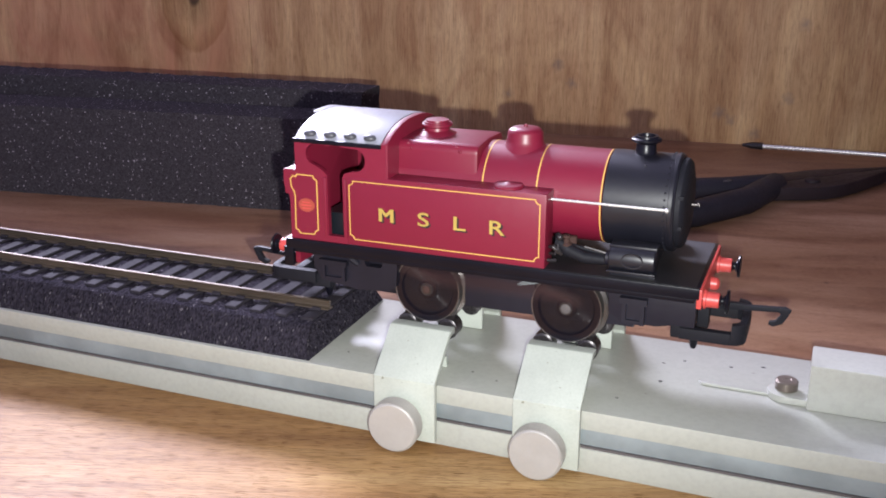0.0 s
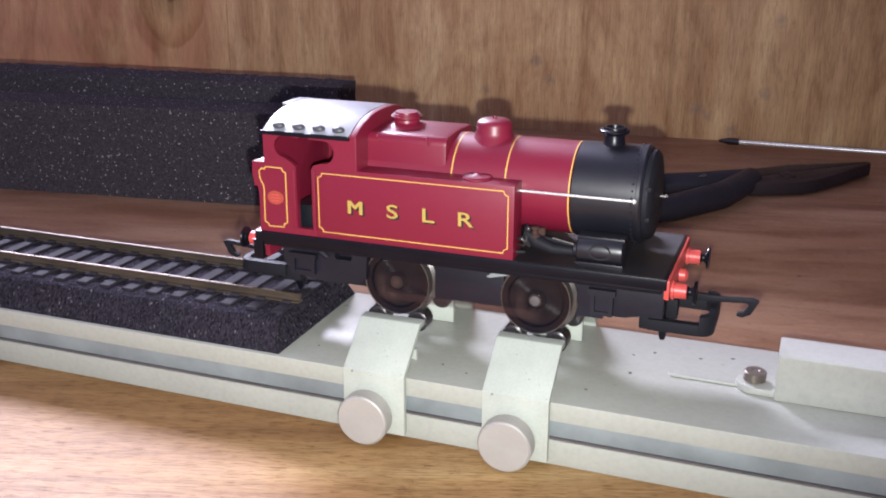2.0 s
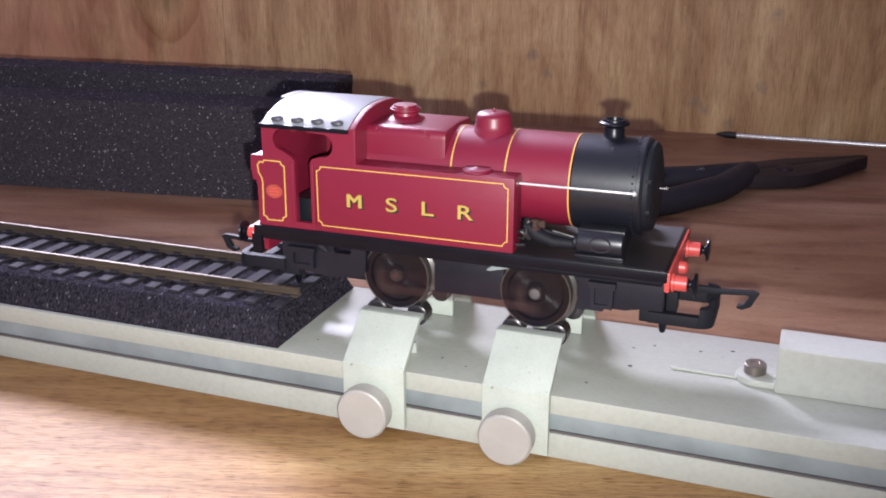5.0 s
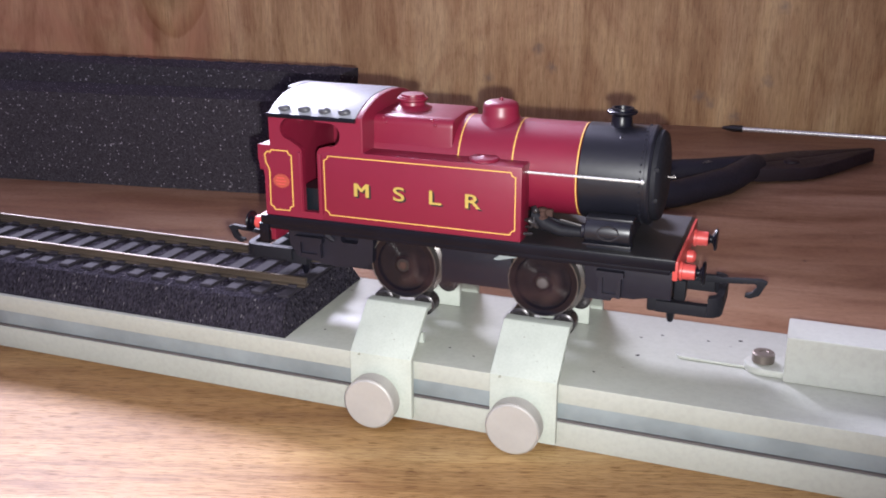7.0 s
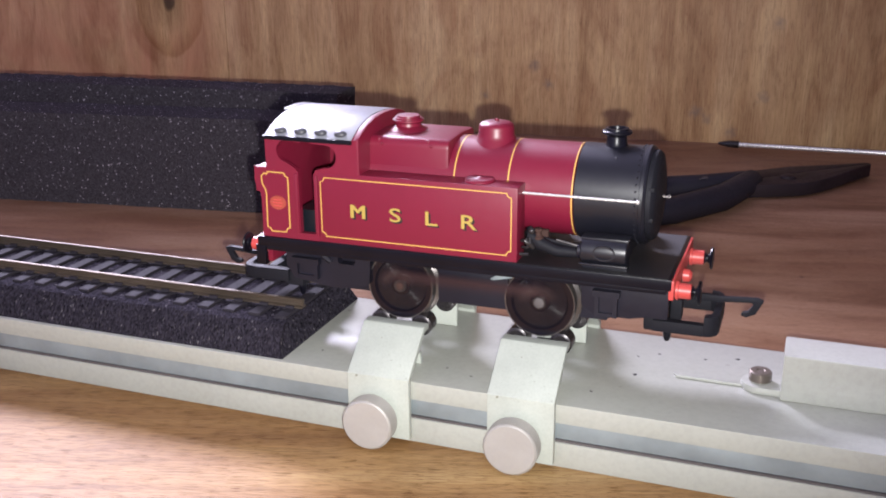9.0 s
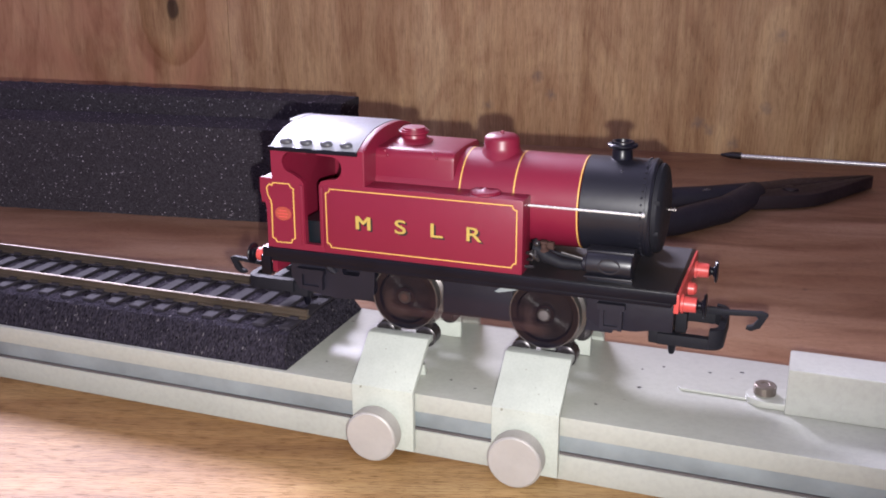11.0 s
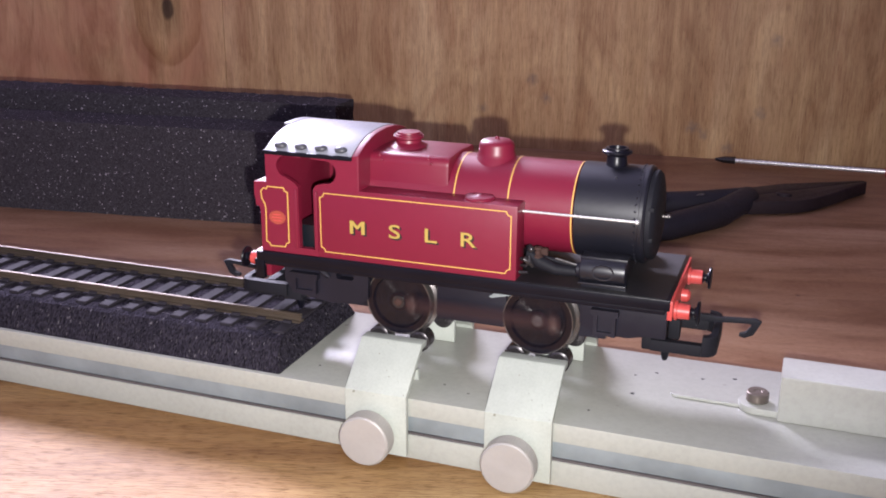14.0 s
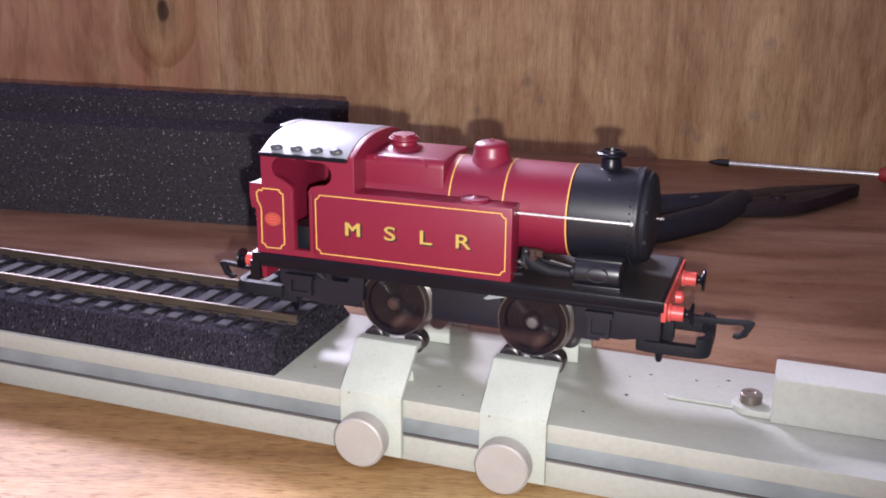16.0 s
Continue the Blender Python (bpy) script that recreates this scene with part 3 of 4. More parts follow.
def build_pliers():
    p = thing("pliers", (40, 245, 0), "old dark pliers with black grips lying on the bench", "pliers")
    for path, rad in (([(-60, 188, 5), (-20, 210, 5), (8, 222, 5), (28, 232, 5), (46, 246, 5)], [5.0, 5.0, 5.0, 5.2, 5.0]),
                      ([(-30, 157, 5.3), (0, 174, 5.3), (22, 191, 5.3), (38, 216, 5.3), (47, 246, 5.3)], [5.2, 5.3, 5.3, 5.5, 5.2])):
        bm = bmesh.new()
        tube(bm, path, rad, 16)
        part("grip", bm, M["rubber"], p, "black moulded grip")
    # added bright bead: a glint on the grip, put in as a shape
    bm = bmesh.new()
    tube(bm, [(27.6, 227.2, 9.4), (29.4, 228.2, 9.9), (31.0, 229.0, 9.7)], [0.2, 0.45, 0.2], 10)
    part("grip_glint", bm, M["tyre"], p, "small bright bead standing in for a glint on the grip")
    a, d = Vector((47, 247)), Vector((0.718, 0.696))
    for name, half in (("jaw", [(-9, 0.06), (-9, 7.5), (-2, 9.0), (12, 11.5), (30, 10.8), (50, 5.5), (66, 1.6), (67, 0.06)]),
                       ("jaw", [(-9, -0.06), (-10, -7.0), (-4, -9.5), (6, -13.0), (14, -15.2), (22, -15.0), (34, -12.0), (52, -6.0), (66, -1.8), (67, -0.06)])):
        bm = bmesh.new()
        pts = [a + d * u + Vector((-d.y, d.x)) * w for u, w in half]
        prism(bm, [(q.x, q.y) for q in pts], "z", 0.6, 6.4)
        part(name, bm, M["jaw"], p, "tapered browned-steel jaw", 1.1)
    bm = bmesh.new()
    lathe(bm, [(6.2, 3.4), (7.2, 3.3), (7.7, 2.4), (7.8, 0.5)], "z", (61.5, 253.5, 0), 20)
    part("pivot", bm, M["jaw"], p, "dark rivet head")


def build_screwdriver():
    s = thing("screwdriver", (100, 328, 0), "thin steel screwdriver lying along the back board", "screwdriver")
    a, b = Vector((26.5, 329.0, 3.4)), Vector((105.8, 321.8, 5.2))
    d = b - a
    bm = bmesh.new()
    tube(bm, [a, a + d * 0.05, a + d * 0.10, a + d * 0.13, b], [0.5, 1.3, 1.4, 1.1, 1.1], 14)
    part("shaft", bm, M["steel"], s)
    bm = bmesh.new()
    tube(bm, [a - d * 0.012, a + d * 0.05, a + d * 0.115], [0.6, 1.7, 1.75], 14)
    part("tip", bm, M["bearing"], s, "blackened tip")
    bm = bmesh.new()
    e = d.normalized()
    tube(bm, [b - e * 1, b + e * 1, b + e * 4, b + e * 10, b + e * 60, b + e * 66], [2.4, 3.6, 3.8, 5.2, 5.2, 3.5], 18)
    part("handle", bm, M["handle"], s, "red plastic handle")


# ---- the locomotive ----
WZ = 32.4


def arc(cx, cz, r, a0, a1, n):
    return [(cx + r * math.cos(radians(a0 + (a1 - a0) * i / n)), cz + r * math.sin(radians(a0 + (a1 - a0) * i / n))) for i in range(n + 1)]


def notched(x0, x1, z0, z1, c):
    """A lining panel whose corners are cut in by small quarter rounds."""
    out = []
    for cx, cz, a in ((x0, z0, 90), (x1, z0, 180), (x1, z1, 270), (x0, z1, 360)):
        out += [(cx + c * math.cos(radians(a - 90 * i / 4)), cz + c * math.sin(radians(a - 90 * i / 4))) for i in range(5)]
    return out


def roof_z(y, top=70.4, edge=66.6, half=15.7):
    """Height of the cab roof's arc across the locomotive."""
    return edge + (top - edge) * (1 - min(1.0, abs(y - 22) / half) ** 2.5)


def build_loco():
    L = thing("steam_locomotive", (0, 22, 24.4), "crimson model tank locomotive with a black smokebox on a rolling road", "locomotive")

    # footplate and frames
    bm = bmesh.new()
    box(bm, -49.5, 45.4, 6.1, 37.9, 40.6, 43.0)
    part("footplate", bm, M["black"], L, bevel=0.3)
    bm = bmesh.new()
    box(bm, -49.0, 44.6, 6.5, 37.5, 42.9, 43.06)
    part("deck", bm, M["dusty"], L, "dusty black top of the footplate")
    bm = bmesh.new()
    box(bm, -48.5, 44.4, 6.5, 37.5, 39.6, 40.7)
    part("valance", bm, M["black"], L, bevel=0.2)
    for y0, y1 in ((11.0, 13.2), (30.8, 33.0)):
        bm = bmesh.new()
        bm.free()
        bm = outline_plate([[(-45, 40.2), (-45, 35.0), (-43, 31.8), (-33, 30.4), (-25.5, 31.0), (-23.6, 32.4), (-23.2, 40.2)],
                            [(-31.5, 37.0), (-31.1, 36.5), (-27.5, 36.5), (-27.1, 37.0), (-27.1, 38.8), (-31.5, 38.8)]], y0, y1)
        part("side_frame", bm, M["frame"], L, bevel=0.0)
        bm = bmesh.new()
        prism(bm, [(26.0, 40.2), (26.0, 33.6), (29, 31.6), (36.5, 31.6), (40, 32.4), (44.4, 32.4), (44.4, 40.2)], "y", y0, y1)
        part("side_frame", bm, M["frame"], L, bevel=0.25)
    for x0, x1, zb, zt in ((29.2, 34.0, 31.9, 37.2), (-42.3, -36.2, 32.4, 36.8)):
        bm = bmesh.new()
        box(bm, x0, x0 + 0.9, 9.6, 11.2, zb, zt)
        box(bm, x1 - 0.9, x1, 9.6, 11.2, zb, zt)
        box(bm, x0 + 0.1, x1 - 0.1, 9.75, 11.1, zb + 0.05, zb + 0.8)
        box(bm, x0 - 0.5, x1 + 0.5, 9.3, 11.15, zt - 0.7, zt + 0.6)
        box(bm, x0 + 0.8, x1 - 0.8, 10.4, 11.05, zb + 0.6, zt - 0.6)
        part("axle_box", bm, M["frame"], L)
    bm = bmesh.new()
    tube(bm, [(-35.4, 10.6, 39.8), (-34.6, 10.2, 38.2), (-33.0, 10.4, 36.9)], [0.7, 0.8, 0.5], 10)
    part("brake_hanger", bm, M["frame"], L)
    bm = bmesh.new()
    lathe(bm, [(26.9, 0.25), (28.2, 0.7), (28.8, 0.9)], "z", (5.2, 20, 0), 12)
    part("keeper_lug", bm, M["frame"], L)
    bm = bmesh.new()
    box(bm, -36, 31, 15.8, 28.2, 28.6, 40.4)
    part("motor_block", bm, M["frame"], L, bevel=0.5)
    bm = bmesh.new()
    box(bm, -7.5, 9, 13.4, 16.0, 29.2, 39.0)
    part("keeper_plate", bm, M["frame"], L, bevel=0.3)
    bm = bmesh.new()
    # small pale box put in for a glint; the prism is the strip itself
    box(bm, 1.6, 3.2, 12.9, 13.7, 37.7, 38.3)
    prism(bm, [(5.0, 36.3), (6.8, 37.6), (10.6, 37.9), (10.6, 37.3), (5.8, 36.1)], "y", 12.8, 13.6)
    part("pickup_strip", bm, M["zinc"], L, "grey bent contact strip")

    # buffer beams and buffers
    for x0, x1, sgn in ((44.8, 45.9, 1), (-50.0, -48.6, -1)):
        bm = bmesh.new()
        box(bm, x0, x1, 6.3 if sgn > 0 else 7.2, 37.7, 38.6, 42.8)
        beam = part("buffer_beam", bm, M["beam"], L, "vermilion buffer beam", 0.3)
        xe = x1 if sgn > 0 else x0
        for y in (10.5, 33.5):
            bm = bmesh.new()
            lathe(bm, [(0, 2.0), (0.5 * sgn, 2.0), (0.6 * sgn, 1.7), (3.0 * sgn, 1.6), (3.1 * sgn, 1.4)], "x", (xe, y, 39.5), 24)
            b = part("buffer", bm, M["beam"], beam)
            bm = bmesh.new()
            lathe(bm, [(3.0 * sgn, 1.1), (3.4 * sgn, 1.2), (3.5 * sgn, 0.85), (3.9 * sgn, 0.85), (4.0 * sgn, 1.2), (4.3 * sgn, 1.3), (4.45 * sgn, 2.4), (4.75 * sgn, 2.55), (5.0 * sgn, 2.3), (5.1 * sgn, 1.0)], "x", (xe, y, 39.5), 28)
            h = part("buffer_head", bm, M["black"], L, "black turned buffer head")
        bm = bmesh.new()
        lathe(bm, [(0, 1.5), (1.3 * sgn, 1.4), (1.8 * sgn, 0.8)], "x", (xe, 22, 38.9), 16)
        part("draw_hook", bm, M["beam"], beam)

    bm = bmesh.new()
    box(bm, -50.1, -47.6, 6.2, 7.15, 36.2, 40.8)
    part("step_plate", bm, M["black"], L, bevel=0.2)
    bm = bmesh.new()
    box(bm, -48.9, -47.6, 9.4, 34.6, 35.8, 39.7)
    part("drag_box", bm, M["red"], L, bevel=0.2)
    bm = bmesh.new()
    box(bm, -50.2, -49.4, 35.9, 36.8, 36.2, 40.8)
    part("step_plate", bm, M["black"], L, bevel=0.2)

    # couplings
    for sgn, x in ((1, 40.5), (-1, -44.0)):
        bm = bmesh.new()
        box(bm, x - 1.5, x + 3.0, 14.0, 30.0, 28.4, 31.8) if sgn > 0 else box(bm, x - 3.5, x + 1.5, 14.0, 30.0, 28.4, 31.8)
        part("coupling_mount", bm, M["coupling"], L, bevel=0.5)
        bm = bmesh.new()
        xr, xf = (41.0, 54.6) if sgn > 0 else (-46.0, -59.0)
        z0, z1, rise = (28.7, 31.2, 1.9) if sgn > 0 else (29.5, 32.5, 0.0)
        for y0, y1 in ((13.2, 15.2), (28.8, 30.8)):
            prism(bm, [(xr, z0), (xf - 3 * sgn, z0), (xf - 3 * sgn, z1), (xr, z1)], "y", y0, y1)
        pts = [(xf - 3 * sgn, 13.2), (xf - 1.4 * sgn, 13.7), (xf - 0.4 * sgn, 14.8), (xf, 16.4), (xf, 27.6), (xf - 0.4 * sgn, 29.2), (xf - 1.4 * sgn, 30.3), (xf - 3 * sgn, 30.8), (xf - 3 * sgn, 28.9), (xf - 1.9 * sgn, 28.2), (xf - 1.5 * sgn, 27.0), (xf - 1.5 * sgn, 17.0), (xf - 1.9 * sgn, 15.8), (xf - 3 * sgn, 15.1)]
        prism(bm, pts, "z", z0, z1 + rise)
        if sgn < 0:
            box(bm, -52.3, -50.2, 15.1, 28.9, z0, z1 + 0.15)
        part("coupling_loop", bm, M["coupling"], L, bevel=0.15)
        bm = bmesh.new()
        hk = [(0, 33.4), (0, 35.3), (7, 35.3), (9, 35.0), (16.6, 35.5), (17.9, 35.0), (16.4, 31.9), (14.6, 31.0), (13.4, 31.3), (13.6, 32.0), (14.8, 32.3), (15.9, 33.9), (15.4, 34.4), (9, 33.9), (6, 33.7)]
        base = 45.0 if sgn > 0 else -50.5
        dz = 0 if sgn > 0 else -1.6
        prism(bm, [(base + sgn * a, z + dz) for a, z in hk], "y", 21.4, 22.7)
        box(bm, base - 1.2, base + 1.2, 20.4, 23.6, 29, 33.6)
        part("coupling_hook", bm, M["coupling"], L, bevel=0.2)
        bm = bmesh.new()
        px = 43.2 if sgn > 0 else -47.0
        lathe(bm, [(23.3, 0.55), (24.0, 0.8), (28.6, 1.5)], "z", (px, 22, 0), 14)
        part("coupling_tail", bm, M["black"], L)

    # side tanks with lining and lettering
    for y0, y1, face in ((6.5, 12.5, 1), (31.5, 37.5, -1)):
        bm = bmesh.new()
        box(bm, -33.6, 12.9, y0, y1, 43.0, 59.3)
        tank = part("side_tank", bm, M["red"], L, bevel=0.35)
        bm = bmesh.new()
        yl = (6.34, 6.55) if face > 0 else (37.45, 37.66)
        stripe(bm, notched(-32.7, 11.6, 44.5, 58.1, 1.0), 0.21, *yl)
        part("lining", bm, M["yellow"], tank, "fine yellow lining with notched corners")
        order = "MSLR" if face > 0 else ""
        for ch, x, wide in zip(order, (-23.7, -14.8, -6.5, 2.0), (1.18, 1.5, 1.5, 1.42)):
            bm = bmesh.new()
            for k in ((-0.15, 0.0, 0.15) if ch == "M" else (0.0,)):
                lettering(bm, ch, x + 0.42 + k, 49.12, 4.4, 6.46 + 0.01 * k, 0.05, wide)
            part("letter_shade", bm, M["shadow"], tank)
            bm = bmesh.new()
            for k in ((-0.15, 0.0, 0.15) if ch == "M" else (0.0,)):
                lettering(bm, ch, x + k, 49.48, 4.4, 6.40 + 0.03 * k, 0.08, wide)
            part("letter", bm, M["letter"], tank, "gold block letter " + ch)
        yc = (y0 + y1) / 2 + 0.3 * face
        bm = bmesh.new()
        lathe(bm, [(59.2, 3.3), (59.65, 3.3), (59.9, 3.0), (59.95, 1.0), (60.3, 0.3)], "z", (3.4, yc + 0.6 * face, 0), 28)
        part("filler_lid", bm, M["red"], tank)

    # boiler, bands, smokebox
    bm = bmesh.new()
    lathe(bm, [(-24, 10.15), (23.2, 10.15)], "x", (0, 22, 56.2), 72)
    boiler = part("boiler", bm, M["red"], L)
    for x in (-3.2, 9.0, 23.0):
        bm = bmesh.new()
        lathe(bm, [(x - 0.16, 10.1), (x - 0.14, 10.21), (x + 0.14, 10.21), (x + 0.16, 10.1)], "x", (0, 22, 56.2), 72)
        part("boiler_band", bm, M["yellow"], boiler, "yellow lined boiler band")
    bm = bmesh.new()
    lathe(bm, [(23.4, 10.1), (23.5, 10.35), (36.9, 10.35), (37.0, 10.6), (37.7, 10.6), (38.2, 10.2), (38.3, 9.4)], "x", (0, 22, 56.2), 72)
    sb = part("smokebox", bm, M["smoke"], L, "satin black smokebox with a domed door")
    bm = bmesh.new()
    lathe(bm, [(38.2, 9.7), (39.2, 9.6), (39.8, 9.0), (40.2, 7.2), (40.5, 3.0), (40.55, 0.5)], "x", (0, 22, 56.2), 64)
    part("smokebox_door", bm, M["coupling"], sb, "matt black domed door")
    bm = bmesh.new()
    for i in range(44):
        a = 2 * math.pi * i / 44
        v = bmesh.ops.create_icosphere(bm, subdivisions=1, radius=0.26)["verts"]
        bmesh.ops.translate(bm, verts=v, vec=(36.2, 22 + 10.38 * math.cos(a), 56.2 + 10.38 * math.sin(a)))
    part("rivets", bm, M["smoke"], sb)
    bm = bmesh.new()
    tube(bm, [(40.5, 22, 56.0), (42.2, 22, 56.0)], 0.28, 10)
    tube(bm, [(41.9, 22, 56.0), (42.0, 20.4, 56.8)], 0.16, 8)
    part("door_handle", bm, M["tyre"], sb, "bright door dart")
    for z in (53.0, 59.5):
        bm = bmesh.new()
        box(bm, 38.8, 39.9, 12.9, 18.0, z - 0.45, z + 0.45)
        part("door_hinge", bm, M["coupling"], sb, "", 0.15)
    # smokebox saddle
    bm = bmesh.new()
    prism(bm, [(12.3, 43.0), (31.7, 43.0), (30.2, 46.5), (29.3, 49.5), (14.7, 49.5), (13.8, 46.5)], "x", 25.5, 34.8)
    part("saddle", bm, M["smoke"], L, bevel=0.3)

    # handrail
    bm = bmesh.new()
    tube(bm, [(12.6, 10.6, 57.4), (37.0, 10.6, 57.4)], 0.27, 10)
    v = bmesh.ops.create_uvsphere(bm, u_segments=12, v_segments=8, radius=0.52)["verts"]
    bmesh.ops.translate(bm, verts=v, vec=(37.0, 10.6, 57.4))
    tube(bm, [(37.0, 10.6, 57.4), (37.0, 12.2, 57.3)], 0.25, 8)
    part("handrail", bm, M["steel"], L, "thin bright handrail")

    # firebox casing with rounded shoulders
    bm = bmesh.new()
    pr = [(12.9, 50)] + [(12.8, 60)] + arc(14.9, 64.8, 2.0, 180, 90, 8) + [(22, 67.15)] + arc(29.1, 64.8, 2.0, 90, 0, 8) + [(31.2, 60), (31.1, 50)]
    prism(bm, pr, "x", -24.0, -4.6)
    fb = part("firebox", bm, M["red"], L, "crimson firebox casing with rounded shoulders", 0.85)
    for x in (-21.2, -9.6):
        bm = bmesh.new()
        v = bmesh.ops.create_uvsphere(bm, u_segments=10, v_segments=6, radius=0.5)["verts"]
        bmesh.ops.translate(bm, verts=v, vec=(x, 13.6, 66.1))
        v = bmesh.ops.create_uvsphere(bm, u_segments=10, v_segments=6, radius=0.4)["verts"]
        bmesh.ops.translate(bm, verts=v, vec=(x + 0.9, 13.0, 65.3))
        part("washout_plug", bm, M["red"], fb)

    # fittings on top
    bm = bmesh.new()
    lathe(bm, [(66.9, 4.8), (67.2, 4.4), (67.5, 3.5), (67.9, 2.95), (68.5, 2.85), (68.75, 3.05), (68.9, 3.5), (69.35, 3.5), (69.4, 3.1), (69.75, 3.1), (69.8, 2.65), (70.2, 2.6), (70.3, 0.4)], "z", (-17.6, 22, 0), 40)
    part("safety_valve", bm, M["red"], L)
    bm = bmesh.new()
    lathe(bm, [(64.4, 5.6), (65.4, 5.0), (66.1, 4.55), (66.7, 4.2), (67.3, 4.02), (68.8, 3.95), (69.4, 3.7), (69.85, 3.0), (70.05, 1.6), (70.1, 0.5), (70.6, 0.35)], "z", (3.4, 22, 0), 48)
    part("steam_dome", bm, M["red"], L)
    bm = bmesh.new()
    lathe(bm, [(64.8, 4.2), (65.6, 3.5), (66.4, 2.6), (67.0, 2.25), (68.7, 2.1), (68.9, 2.3), (69.1, 2.9), (69.4, 3.2), (69.75, 3.2), (69.95, 2.9), (70.0, 2.5), (70.4, 2.4), (70.45, 1.9), (69.3, 1.6), (68.4, 1.5)], "z", (30.15, 22, -0.25), 44)
    part("chimney", bm, M["black"], L, "glossy black chimney with a lipped top")
    bm = bmesh.new()
    lathe(bm, [(0, 0.4), (0.35, 0.35), (0.5, 0.15)], "z", (31.2, 16.5, 64.6), 10)
    part("stud", bm, M["smoke"], L)

    # cab: two sides with a doorway and a shaped cut-out, front, back, roof
    rim = [(-48.0, 43.0), (-33.4, 43.0), (-33.4, 59.0), (-23.6, 59.0), (-23.6, 66.7), (-46.2, 66.7), (-46.2, 59.4), (-49.3, 59.4), (-49.4, 56.2), (-49.0, 54.6), (-48.1, 53.4), (-47.9, 52.0)]
    hole = [(-38.2, 44.6), (-34.4, 44.6), (-34.4, 58.6)]
    hole += [(-33.8, 59.6)] + arc(-31.2, 62.8, 2.6, -100, 80, 10) + arc(-36.0, 64.4, 1.8, 40, 140, 6) + arc(-40.9, 63.4, 2.5, 80, 265, 10) + [(-38.9, 59.6), (-38.2, 58.8)]
    for y0, y1 in ((6.5, 7.9), (36.1, 37.5)):
        bm = outline_plate([rim, hole], y0, y1)
        side = part("cab_side", bm, M["red"], L, "", 0.0)
        yl = (6.34, 6.55) if y0 < 20 else (37.45, 37.66)
        bm = bmesh.new()
        stripe(bm, [(-46.9, 58.0), (-46.2, 57.8), (-45.9, 58.4), (-41.8, 58.4), (-41.5, 57.7), (-40.8, 57.4), (-40.9, 45.6), (-41.6, 45.3), (-41.9, 44.5), (-45.6, 44.4), (-46.0, 45.1), (-46.7, 45.4), (-46.5, 53.2), (-46.7, 54.2), (-47.4, 55.4), (-47.6, 57.2)], 0.25, *yl)
        part("lining", bm, M["yellow"], side, "fine yellow lining")
    bm = bmesh.new()
    lathe(bm, [(6.30, 2.0), (6.55, 2.15)], "y", (0, 0, 0), 32)
    for v in bm.verts:
        v.co = Vector((-43.7 + v.co.x, v.co.y, 51.3 + v.co.z * 0.78))
    plate = part("works_plate", bm, M["orange"], L, "small oval orange plate")
    bm = bmesh.new()
    for z, w in ((52.0, 2.0), (51.3, 2.6), (50.6, 2.0)):
        box(bm, -43.7 - w / 2, -43.7 + w / 2, 6.24, 6.32, z - 0.14, z + 0.14)
    part("plate_marks", bm, M["beam"], plate)
    # door jambs
    for x in (-39.3, -34.3):
        bm = bmesh.new()
        box(bm, x, x + 0.9, 6.2, 7.2, 44.4, 58.4)
        part("door_jamb", bm, M["red"], L, "", 0.25)
    # cab front and rear sheets follow the roof's arc
    ys = [6.62 + 30.76 * i / 24 for i in range(25)]
    for name, x0, x1, lift in (("cab_front", -25.2, -23.2, 0.15), ("cab_back", -46.2, -44.9, -0.5)):
        bm = bmesh.new()
        prism(bm, [(6.62, 43.2), (37.38, 43.2)] + [(y, roof_z(y) + lift) for y in reversed(ys)], "x", x0, x1)
        part(name, bm, M["red"], L, bevel=0.2)
    bm = bmesh.new()
    box(bm, -49.3, -46.0, 6.6, 37.4, 53.5, 59.35)
    box(bm, -47.9, -46.0, 6.6, 37.4, 43.0, 54.0)
    part("bunker", bm, M["red"], L, bevel=0.35)
    bm = bmesh.new()
    top = [(y, roof_z(y) + 0.35) for y in [6.15 + 31.7 * i / 30 for i in range(31)]]
    bot = [(y, z - 0.85) for y, z in reversed(top)]
    prism(bm, top + bot, "x", -46.0, -24.7)
    roof = part("cab_roof", bm, M["roof"], L, "arched white-painted cab roof", 0.15)
    bm = bmesh.new()
    top = [(y, roof_z(y) + 0.45) for y in [18.5 + 12.0 * i / 14 for i in range(15)]]
    prism(bm, top + [(y, z - 0.45) for y, z in reversed(top)], "x", -47.5, -45.6)
    part("rear_lip", bm, M["roof"], roof, "", 0.05)
    for y0 in (5.95, 37.55):
        bm = bmesh.new()
        box(bm, -46.4, -24.6, y0 - 0.15, y0 + 0.55, 65.95, 66.95)
        part("gutter", bm, M["black"], roof, "black rain strip", 0.15)
    for x in (-42.6, -37.6, -32.6, -27.8):
        for y in (7.6, 36.4):
            bm = bmesh.new()
            v = bmesh.ops.create_uvsphere(bm, u_segments=18, v_segments=10, radius=1.35)["verts"]
            for w in v:
                w.co = Vector((x + w.co.x * 1.1, y + w.co.y * 0.85, 67.9 + w.co.z * 0.6))
            part("roof_stud", bm, M["stud"], roof, "dark grey half-round roof lug")
    # inside the cab
    bm = bmesh.new()
    lathe(bm, [(-35.2, 5.5), (-26.0, 5.5)], "x", (0, 22, 49.0), 32)
    box(bm, -40.4, -34.0, 9.4, 30, 43, 49.4)
    part("backhead", bm, M["green"], L, "dark green casing inside the cab", 0.0)

    # cylinder and valve gear ahead of the tank
    for y, sgn in ((8.6, 1), (35.4, -1)):
        bm = bmesh.new()
